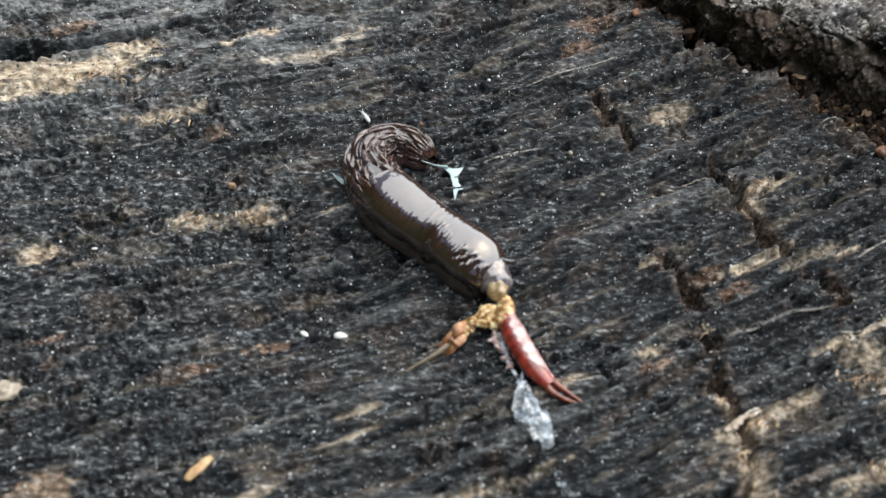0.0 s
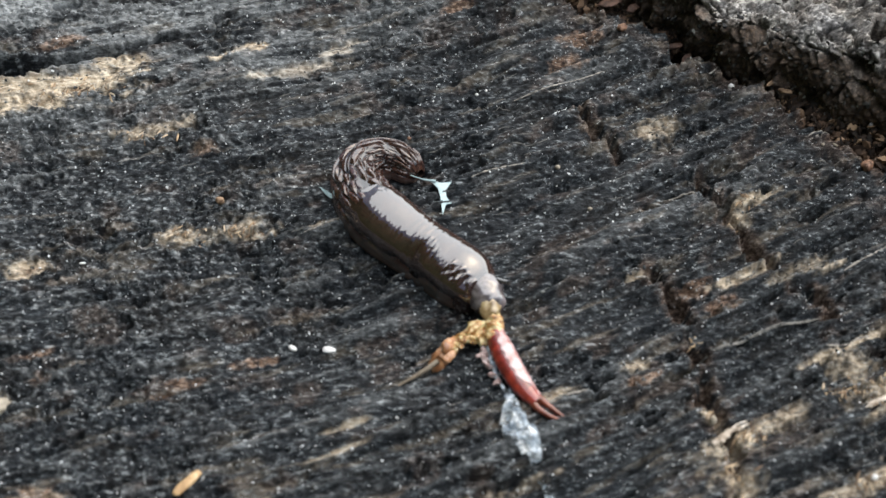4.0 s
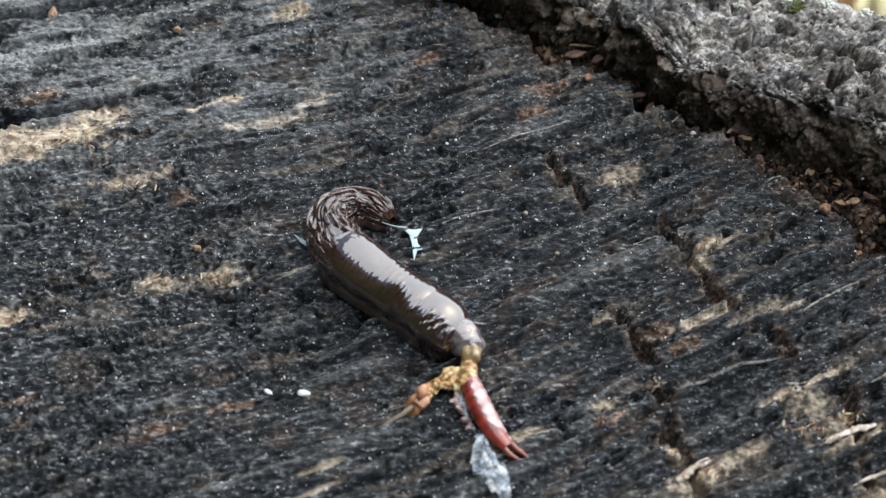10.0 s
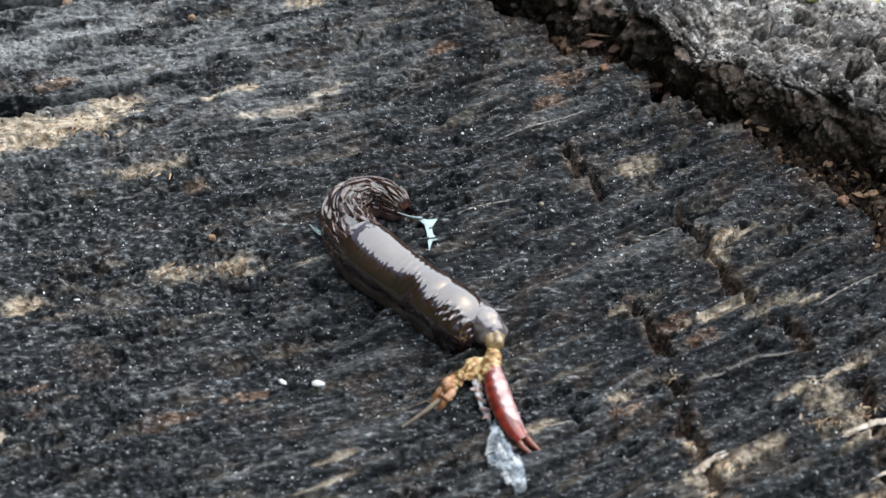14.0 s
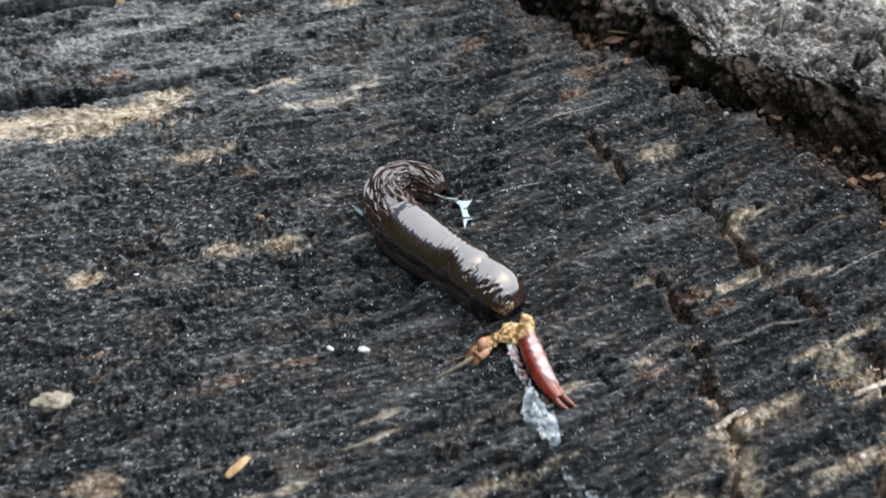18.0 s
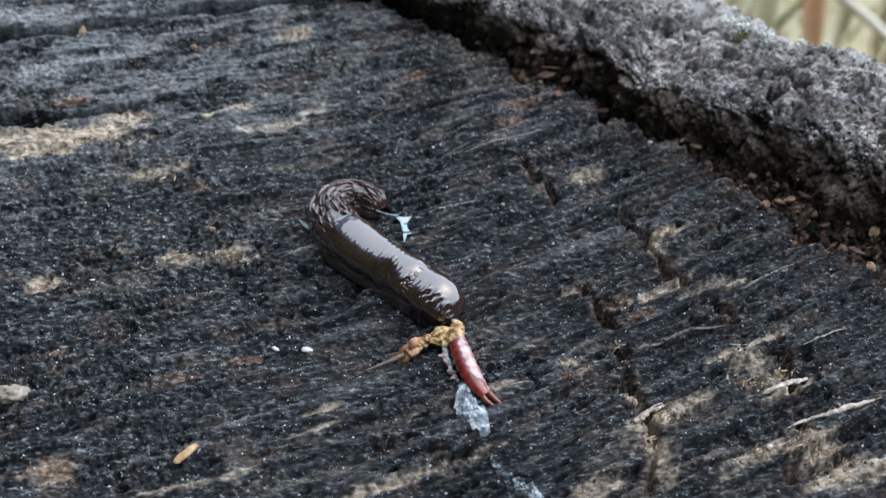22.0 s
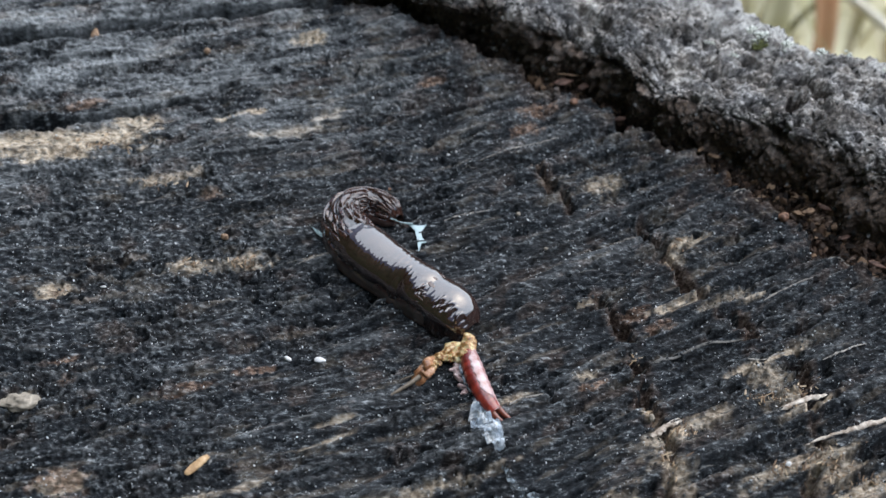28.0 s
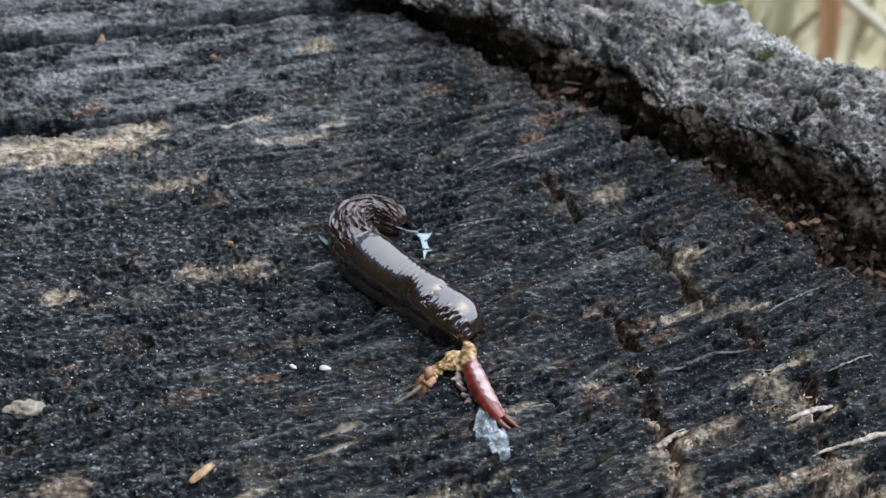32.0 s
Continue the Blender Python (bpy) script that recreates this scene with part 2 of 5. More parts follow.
FILM = mottled("dried_slime", [(0.3, (0.26, 0.38, 0.40)), (0.6, (0.40, 0.53, 0.55)), (0.8, (0.64, 0.71, 0.72))], 1200, 0.3, 0.3, 0.00005, Coat_Weight=0.8)
WING = mottled("crumpled_wing", [(0.34, (0.30, 0.37, 0.45)), (0.45, (0.54, 0.62, 0.70)), (0.56, (0.68, 0.74, 0.78)), (0.66, (0.88, 0.89, 0.88))], 900, 0.22, 0.9, 0.00018,
               Coat_Weight=0.8, Coat_Roughness=0.1)


def gappy(m, scale, lo, hi):
    n, l = m.node_tree.nodes, m.node_tree.links
    v = tex_noise(n, l, scale, 4, 0.65, object_coords(n))
    l.new(ramp(n, l, v, [(lo, (0.05, 0.05, 0.05)), (hi, (1, 1, 1))]), n["Principled BSDF"].inputs["Alpha"])
    return m


SMEAR = gappy(mottled("slime_smear", [(0.3, (0.20, 0.24, 0.27)), (0.6, (0.36, 0.42, 0.45)), (0.8, (0.56, 0.60, 0.61))], 1200, 0.35, 0.5, 0.0001, Coat_Weight=0.5), 800, 0.50, 0.62)
gappy(WING, 1300, 0.38, 0.60)
CHALK = mottled("white_crumb", [(0.3, (0.55, 0.55, 0.54)), (0.7, (0.86, 0.86, 0.84))], 3000, 0.5, 0.4)
RUST = mottled("orange_crumb", [(0.38, (0.07, 0.03, 0.018)), (0.60, (0.36, 0.20, 0.125))], 2500, 0.6, 0.5, 0.00008)
CHIP = mottled("tan_wood_chip", [(0.3, (0.30, 0.17, 0.08)), (0.55, (0.56, 0.36, 0.18)), (0.8, (0.74, 0.56, 0.36))], 1800, 0.65, 0.5, 0.00006)
FIBRE = mottled("bleached_fibre", [(0.38, (0.06, 0.056, 0.05)), (0.60, (0.36, 0.33, 0.29))], 1800, 0.65, 0.5, 0.00005)
FIBRE_GREY = mottled("grey_fibre", [(0.3, (0.04, 0.04, 0.04)), (0.7, (0.20, 0.19, 0.17))], 2600, 0.65, 0.5, 0.00005)
# near-white colour of the specks that imitate glints
GLINT_SPECK = mottled("glint_speck", [(0.3, (0.55, 0.57, 0.58)), (0.7, (0.88, 0.9, 0.9))], 5000, 0.15, 0.0)
PALEBUG = mottled("springtail_white", [(0.3, (0.5, 0.52, 0.52)), (0.7, (0.8, 0.82, 0.82))], 4000, 0.4, 0.2)


def island_material(name, stops, rough=0.55):
    """Colour that differs from piece to piece of one joined mesh."""
    m, n, l, b = material(name, rough)
    g = n.new("ShaderNodeNewGeometry")
    base = ramp(n, l, g.outputs["Random Per Island"], stops)
    l.new(mixed(n, l, 0.35, base, ramp(n, l, tex_noise(n, l, 60, 3, 0.6, object_coords(n)), [(0.3, (0.02, 0.03, 0.01)), (0.7, (0.5, 0.42, 0.22))])), b.inputs["Base Color"])
    return m


def flake_material(name, stops, rough=0.45):
    m, n, l, b = material(name, rough)
    g = n.new("ShaderNodeNewGeometry")
    l.new(ramp(n, l, g.outputs["Random Per Island"], stops), b.inputs["Base Color"])
    return m


WOOD_CRUMB = flake_material("char_crumb", [(0.0, (0.004, 0.005, 0.006)), (0.55, (0.02, 0.024, 0.027)), (0.85, (0.08, 0.09, 0.095)), (1.0, (0.30, 0.30, 0.29))])
BARK_CRUMB = flake_material("bark_crumb", [(0.0, (0.005, 0.005, 0.005)), (0.5, (0.03, 0.028, 0.026)), (0.8, (0.12, 0.11, 0.10)), (1.0, (0.45, 0.44, 0.42))])
LITTER = flake_material("rotten_litter", [(0.0, (0.010, 0.006, 0.004)), (0.55, (0.036, 0.020, 0.012)), (0.88, (0.12, 0.068, 0.040)), (1.0, (0.40, 0.26, 0.16))], 0.8)
GRASS = island_material("grass_blades", [(0.0, (0.16, 0.17, 0.06)), (0.3, (0.42, 0.37, 0.15)), (0.6, (0.68, 0.56, 0.29)), (1.0, (0.90, 0.78, 0.54))])
LEAFLITTER = island_material("leaf_litter", [(0.0, (0.20, 0.10, 0.05)), (0.5, (0.42, 0.22, 0.11)), (1.0, (0.62, 0.45, 0.24))], 0.7)
SOIL = mottled("soil", [(0.3, (0.035, 0.026, 0.016)), (0.5, (0.09, 0.075, 0.04)), (0.72, (0.16, 0.15, 0.07))], 30, 0.9, 0.8, 0.01)
STRAW = mottled("dry_straw", [(0.3, (0.72, 0.66, 0.50)), (0.7, (0.92, 0.88, 0.78))], 120, 0.45, 0.2, 0.0005)
LEAFGREEN = mottled("green_blade", [(0.3, (0.28, 0.46, 0.20)), (0.7, (0.46, 0.62, 0.34))], 90, 0.4, 0.2, 0.0005)
BLOCKER = mottled("dark_blocker", [(0.3, (0.008, 0.012, 0.005)), (0.55, (0.03, 0.045, 0.015)), (0.75, (0.09, 0.12, 0.04))], 4, 0.8, 0.0)
MOSS = mottled("moss_green", [(0.3, (0.06, 0.07, 0.02)), (0.7, (0.26, 0.28, 0.10))], 900, 0.7, 0.5, 0.0002)

# ---- building helpers ----


def mesh_from(name, verts, faces, mat, smoothed=True, wear_shade=None):
    """verts: n x 3 in millimetres; faces: an m x 4 (or m x 3) array."""
    me = bpy.data.meshes.new(name)
    v = np.asarray(verts, np.float32) * MM
    f = np.asarray(faces, np.int32)
    k = f.shape[1]
    me.vertices.add(len(v))
    me.vertices.foreach_set("co", v.ravel())
    me.loops.add(f.size)
    me.loops.foreach_set("vertex_index", f.ravel())
    me.polygons.add(len(f))
    me.polygons.foreach_set("loop_start", np.arange(len(f), dtype=np.int32) * k)
    me.polygons.foreach_set("loop_total", np.full(len(f), k, np.int32))
    me.update(calc_edges=True)
    me.polygons.foreach_set("use_smooth", np.full(len(f), smoothed))
    if wear_shade is not None:
        a = me.attributes.new("wear_shade", "FLOAT_COLOR", "POINT")
        w = np.ones((len(v), 4), np.float32)
        w[:, :3] = wear_shade
        a.data.foreach_set("color", w.ravel())
    me.materials.append(mat)
    me.validate()
    return me


def grid_faces(rows, cols, wrap=False):
    i = np.arange(rows * cols).reshape(rows, cols)
    if wrap:
        i = np.concatenate([i, i[:, :1]], 1)
    return np.stack([i[:-1, :-1], i[:-1, 1:], i[1:, 1:], i[1:, :-1]], -1).reshape(-1, 4)


def part(name, data, parent=None, label="", at=None):
    """data: a bmesh with one material as a second item, or a mesh."""
    if isinstance(data, tuple):
        bm, mat = data
        me = bpy.data.meshes.new(name)
        bm.to_mesh(me)
        bm.free()
        me.materials.append(mat)
        for p in me.polygons:
            p.use_smooth = True
        data = me
    ob = new(name, data)
    if parent is not None:
        ob.parent = parent
    if label:
        ob["label"] = label
    if at is not None:
        ob.matrix_basis = at
    return ob


def spline(points, count):
    """A smooth curve through points of any width, evenly spaced; rows of values."""
    p = np.asarray(points, float)
    p = np.vstack([2 * p[0] - p[1], p, 2 * p[-1] - p[-2]])
    out = []
    for k in range(1, len(p) - 2):
        for t in np.linspace(0, 1, 40, endpoint=False):
            a, b, c, d = p[k - 1:k + 3]
            out.append(0.5 * (2 * b + (c - a) * t + (2 * a - 5 * b + 4 * c - d) * t * t + (3 * b - a - 3 * c + d) * t ** 3))
    out = np.array(out + [p[-2]])
    s = np.r_[0, np.cumsum(np.linalg.norm(np.diff(out[:, :2], axis=0), axis=1))]
    want = np.linspace(0, s[-1], count)
    return np.stack([np.interp(want, s, out[:, k]) for k in range(out.shape[1])], 1), want


def tube(points, radii, mat, name, sides=12, count=40, flat=1.0, lump=0.0, lump_scale=0.5, seed=3):
    """A tapered tube along points (mm); lump roughens it."""
    rows, _ = spline([(*p, r) for p, r in zip(points, radii)], count)
    c, r = rows[:, :3], rows[:, 3]
    tan = np.gradient(c, axis=0)
    tan /= np.linalg.norm(tan, axis=1, keepdims=True) + 1e-9
    side = np.cross(tan, (0, 0, 1))
    side /= np.linalg.norm(side, axis=1, keepdims=True) + 1e-9
    up = np.cross(side, tan)
    a = np.linspace(0, 2 * np.pi, sides, endpoint=False)
    ring = side[:, None] * np.cos(a)[None, :, None] + flat * up[:, None] * np.sin(a)[None, :, None]
    v = c[:, None] + ring * r[:, None, None]
    if lump:
        q = v / lump_scale
        v = v + ring * ((fbm3(q[..., 0], q[..., 1], q[..., 2], seed, 3) - 0.5) * 2 * lump)[..., None]
    v = v.reshape(-1, 3)
    f = grid_faces(count, sides, True)
    n = len(v)
    v = np.vstack([v, c[:1], c[-1:]])
    k = np.arange(sides)
    first = np.stack([k, np.full(sides, n), np.full(sides, n), (k + 1) % sides], 1)
    last = np.stack([(count - 1) * sides + (k + 1) % sides, np.full(sides, n + 1), np.full(sides, n + 1), (count - 1) * sides + k], 1)
    me = bpy.data.meshes.new(name)
    faces = f.tolist() + [(a_, d_, b_) for a_, b_, _, d_ in first.tolist()] + [(a_, d_, b_) for a_, b_, _, d_ in last.tolist()]
    me.from_pydata((v * MM).tolist(), [], faces)
    me.materials.append(mat)
    for p in me.polygons:
        p.use_smooth = True
    return me


def lump_mesh(name, size, mat, seed, rough=0.25, subdiv=3, cut=0.0):
    """An irregular crumb; size: half axes in mm. cut flattens its underside."""
    bm = bmesh.new()
    bmesh.ops.create_icosphere(bm, subdivisions=subdiv, radius=1.0)
    co = np.array([v.co for v in bm.verts])
    n = fbm3(co[:, 0] * 1.3 + seed * 3.1, co[:, 1] * 1.3, co[:, 2] * 1.3, seed, 3) - 0.5
    n2 = fbm3(co[:, 0] * 4 + seed, co[:, 1] * 4, co[:, 2] * 4, seed + 5, 2) - 0.5
    for v, a, b in zip(bm.verts, n, n2):
        p = v.co * (1 + rough * (2.2 * a + 0.7 * b))
        p.z = max(p.z, -1 + cut)
        v.co = Vector((p.x * size[0], p.y * size[1], p.z * size[2])) * MM
    return part_mesh(name, bm, mat)


def part_mesh(name, bm, mat):
    me = bpy.data.meshes.new(name)
    bm.to_mesh(me)
    bm.free()
    me.materials.append(mat)
    for p in me.polygons:
        p.use_smooth = True
    return me


def plate_mesh(name, outline, thick, mat, lift=None, cells=26, seed=1, crumple=0.1):
    """A thin solid sheet inside a star-shaped outline (mm, round its middle), crumpled, laid on the wood."""
    o = np.asarray(outline, float)
    mid = o.mean(0)
    o = np.vstack([o, o[:1]])
    s = np.r_[0, np.cumsum(np.linalg.norm(np.diff(o, axis=0), axis=1))]
    w = np.linspace(0, s[-1], 72, endpoint=False)
    edge = np.stack([np.interp(w, s, o[:, 0]), np.interp(w, s, o[:, 1])], 1)
    rad = np.linspace(0.02, 1, cells)
    top = mid + (edge - mid)[None] * rad[:, None, None]
    flat = top.reshape(-1, 2)
    h = ground(flat[:, 0], flat[:, 1]) + 0.12 + crumple * 2 * (fbm2(flat[:, 0] * 1.6, flat[:, 1] * 1.6, seed, 4) - 0.3)
    if lift is not None:
        h = h + lift(flat[:, 0], flat[:, 1])
    up, down = np.c_[flat, h + thick / 2], np.c_[flat, h - thick / 2]
    n = len(flat)
    f = grid_faces(cells, 72, True)
    k = np.arange(72)
    rim = np.stack([(cells - 1) * 72 + k, n + (cells - 1) * 72 + k, n + (cells - 1) * 72 + (k + 1) % 72, (cells - 1) * 72 + (k + 1) % 72], 1)
    hole = np.stack([k, (k + 1) % 72, n + (k + 1) % 72, n + k], 1)
    return mesh_from(name, np.vstack([up, down]), np.vstack([f, f[:, ::-1] + n, rim, hole]), mat)


# ---- the stump ----
CENTRE, R_IN = np.array([-59.4, -92.4]), 140.5          # pith of the stump, and where the wood ends at the bark
CRACK = [(-62, 22.0), (-41.9, 25.5), (-35.0, 26.6), (-32.1, 27.7), (-26.6, 29.7), (-21.5, 31.4), (-15.7, 32.6), (-9.1, 34.2), (-1.0, 36.5)]
SPLIT = [(-60, 10.4), (-39.6, 12.8), (-36.0, 13.0), (-32.6, 13.9), (-27.9, 15.3), (-24.4, 16.6), (-20.7, 17.6)]
# bare and stained places of the wood: x, y, half length along the grain, half width
SOLID = [(-38.5, 10.2, 7.0, 1.2), (-33.6, 11.2, 2.4, 0.9), (-30.2, 11.8, 2.6, 0.6), (-43.5, 8.2, 5.0, 1.6)]
WHITE = [(-6.2, 16.5, 1.9, 0.9), (-4.0, 17.7, 1.5, 0.6), (-9.5, 13.8, 2.8, 0.5), (-13.0, 12.7, 1.2, 0.4), (-15.6, 16.2, 2.2, 0.5), (-31.0, 23.0, 6.0, 1.2), (-37.0, 20.5, 5.0, 1.0), (-38.5, 28.6, 6.0, 1.2)]
CREAM = [(-34.0, 9.6, 6.0, 1.7), (-28.8, 11.6, 4.2, 1.6), (-27.0, 14.4, 2.4, 0.7), (-17.2, 15.3, 2.6, 0.5),
         (25.5, -24.2, 0.8, 1.4), (27.1, -26.0, 2.2, 0.5), (31.1, -1.4, 1.8, 0.35), (20.9, -9.4, 1.3, 0.28), (37.5, -8.8, 1.6, 0.28), (29.7, -9.7, 3.0, 0.4), (39.0, -16.3, 4.0, 0.3), (35.5, -18.1, 2.5, 0.28), (-30.9, -9.3, 1.7, 0.8), (-14.1, 16.5, 1.4, 0.7), (-25.9, 14.1, 2.2, 1.0),
         (-31.1, -22.8, 1.3, 0.9), (-8.2, 28.5, 2.0, 1.0), (41.7, -32.9, 3.0, 0.8), (40.0, -22.9, 3.1, 0.4)]
TAN = [(-22.7, 6.3, 3.9, 0.8), (-13.2, -4.9, 2.5, 1.1), (-18.1, -5.6, 2.2, 0.9), (-6.4, -4.4, 1.8, 0.4), (23.7, 7.0, 2.4, 1.3),
       (30.1, -3.3, 1.1, 1.2), (35.0, -9.2, 2.7, 0.6), (30.6, -24.3, 2.2, 0.8), (38.0, -21.0, 2.5, 1.0), (-2.6, -24.3, 2.0, 0.25),
       (-3.8, -27.1, 2.4, 0.3), (32.7, -1.0, 2.3, 0.4), (30.6, -9.4, 2.7, 0.6), (26.4, -27.2, 2.5, 1.1), (37.3, -19.2, 1.9, 1.9)]
TAN_LOW = [(40.5, -29.7, 2.7, 2.4), (42.5, -32.9, 3.8, 1.3), (26.6, -30.8, 1.5, 2.4), (3.6, -32.9, 7.5, 0.5), (-13.6, -32.8, 5.4, 0.5), (36.7, -29.6, 2.2, 0.9), (33.9, -31.0, 2.2, 0.9), (41.4, -29.2, 1.6, 1.4), (45.0, -32.3, 2.2, 1.2),
           (-25.9, -31.6, 1.9, 1.4), (21.1, -33.8, 2.9, 1.0), (20.0, -18.7, 1.6, 0.6), (13.0, -21.8, 2.2, 0.5)]
RUSTY = [(-17.5, 4.1, 1.5, 0.6), (16.0, 15.3, 1.8, 0.9), (-28.7, -17.9, 1.8, 0.4), (-27.5, -20.4, 1.1, 0.5), (20.3, -20.3, 1.4, 0.7),
         (25.2, -11.4, 1.9, 0.9), (-16.6, -20.8, 2.3, 0.8), (17.6, 18.6, 2.8, 1.1), (27.7, -12.8, 1.7, 0.6), (-32.3, 16.2, 2.7, 0.6),
         (5.4, 22.2, 1.7, 0.6), (-10.9, -18.3, 1.9, 0.5), (-30.9, -9.3, 1.2, 0.5), (-25.9, -31.6, 2.2, 1.4)]


# short checks that run across the saw marks, lined with brown rot
CHECKS = [[(24.6, 7.0), (26.2, 3.6), (27.8, 0.3), (29.7, -3.5), (31.4, -7.7), (35.2, -11.8), (36.5, -13.0), (36.4, -15.6)],
          [(22.2, -9.0), (23.9, -12.6), (25.0, -15.6), (25.2, -19.8), (25.5, -23.4), (26.7, -27.0), (26.6, -30.0), (25.5, -34.0)],
          [(39.6, -16.0), (40.4, -18.3), (40.4, -22.9), (40.0, -26.5), (39.5, -28.7), (38.0, -32.5)], [(17.0, 9.0), (19.0, 6.5), (21.8, 1.9), (22.6, -1.5)]]


def polyline_distance(x, y, pts):
    """Distance to a line of points, and how far along it (0 to 1)."""
    best, along = np.full(np.shape(x), 1e9), np.zeros(np.shape(x))
    n = len(pts) - 1
    for k, ((ax, ay), (bx, by)) in enumerate(zip(pts, pts[1:])):
        dx, dy = bx - ax, by - ay
        t = np.clip(((x - ax) * dx + (y - ay) * dy) / (dx * dx + dy * dy), 0, 1)
        d = np.hypot(x - ax - t * dx, y - ay - t * dy)
        along = np.where(d < best, (k + t) / n, along)
        best = np.minimum(best, d)
    return best, along


def grain(x, y):
    """Coordinates along and across the saw marks, which fan a little from one side to the other."""
    a = np.radians(15 + 13 * smooth(-30, 42, x))
    a0 = np.radians(21)
    across = -x * np.sin(a0) + y * np.cos(a0) + 0.0022 * -(np.clip(x, -60, 60) ** 2) * 0.9
    along = x * np.cos(a0) + y * np.sin(a0)
    across = across + 0.9 * (fbm2(x / 16, y / 16, 61, 2) - 0.5) + 0.25 * (fbm2(x / 4, y / 4, 62, 2) - 0.5)
    return along, across, a


def rim_radius(angle):
    k, deg = angle * 40, np.degrees(angle)
    out = R_IN + 1.1 * (fbm2(k * 2, k * 0 + 0.3, 71, 3) - 0.5) + 0.8 * (fbm2(k * 7, k * 0 + 0.7, 72, 3) - 0.5)
    for at, deep, wide in ((51.7, 2.2, 0.55), (56.2, 1.9, 0.7), (40.8, 2.6, 1.1), (59.6, 0.8, 0.8)):
        out = out - deep * np.exp(-((deg - at) / wide) ** 2)
    return out


def rim_gap(angle):
    """Width of the crevice at the level of the wood; a few places gape."""
    deg = np.degrees(angle)
    out = np.interp(deg, (28, 39, 42, 45, 47, 48.5, 388), (3.4, 3.8, 3.8, 2.6, 1.3, 0.3, 0.4)) + 0.8 * fbm2(angle * 60, angle * 0 + 0.1, 73, 3)
    for at, more, wide in ((51.9, 2.6, 1.0), (55.6, 1.8, 1.3), (60.0, 2.6, 1.2), (64.0, 1.2, 2.0)):
        out = out + more * np.exp(-((deg - at) / wide) ** 2)
    return out


def rubble(deg):
    """1 where rotten crumbs fill the crevice up to the wood, 0 where it is open."""
    return smooth(49, 46.5, deg)


# how far out the lip of the bark stands, by the angle round the pith: it overhangs the wood, then draws back and slopes
LIP = [(28, 145.0), (36, 145.2), (39.2, 145.4), (41.7, 145.4), (43.5, 145.0), (45.6, 143.8), (47.6, 142.5), (48.6, 141.9), (49.9, 142.0), (50.9, 141.0), (51.6, 140.9), (53.0, 142.0), (54.6, 141.8),
       (56.0, 142.2), (57.2, 141.6), (58.2, 141.0), (59.4, 143.4), (60.4, 142.6), (61.4, 139.6), (63.0, 139.4), (66.0, 139.2), (70.0, 140.5), (80.0, 142.0), (388, 146.0)]


def rim_lip(angle):
    deg = np.degrees(angle)
    return np.interp(deg, [d for d, _ in LIP], [r for _, r in LIP]) + 0.9 * (fbm2(angle * 110, angle * 0 + 0.9, 75, 3) - 0.5)


def base_height(x, y):
    u, v = np.clip(x, -46, 56), np.clip(y, -40, 40)
    return -0.596 - 0.00566 * u + 0.0451 * v + 0.00051 * u * u - 0.00092 * u * v + 0.00173 * v * v


def patches(x, y, spots, seed, ragged=0.9):
    """How far a place lies inside one of the spots, with ragged edges."""
    x, y = np.asarray(x, float), np.asarray(y, float)
    out = np.zeros(np.shape(x))
    for px, py, lx, ly in spots:
        dx, dy = x - px, y - py
        k = np.nonzero(np.abs(dx) + np.abs(dy) < 3 * (lx + ly))
        if not len(k[0]):
            continue
        qx, qy = x[k], y[k]
        along, across, a = grain(qx, qy)
        ca, sa = np.cos(a), np.sin(a)
        rag = 1.5 * (fbm2(along / 2.2, across / 0.7, seed, 4) - 0.5) + 1.3 * (fbm2(qx / 0.7, qy / 0.7, seed + 9, 3) - 0.5)
        q = ((dx[k] * ca + dy[k] * sa) / lx) ** 2 + ((-dx[k] * sa + dy[k] * ca) / ly) ** 2
        out[k] = np.maximum(out[k], smooth(1.3, 0.35, np.sqrt(q) + rag * ragged))
    return out


def wood_masks(x, y, along, across):
    """Where the wood is bare, and where it is stained."""
    bare = np.maximum.reduce([1.3 * patches(x, y, CREAM, 41), 0.7 * patches(x, y, TAN, 43), 0.75 * patches(x, y, TAN_LOW, 44)])
    stain = np.maximum(0.75 * patches(x, y, RUSTY, 47), 0.14 * smooth(0.60, 0.74, fbm2(along / 3.5, across / 1.6, 53, 4)))
    return np.maximum(bare, 0.14 * smooth(0.62, 0.78, fbm2(along / 5, across / 0.9, 57, 4))), stain


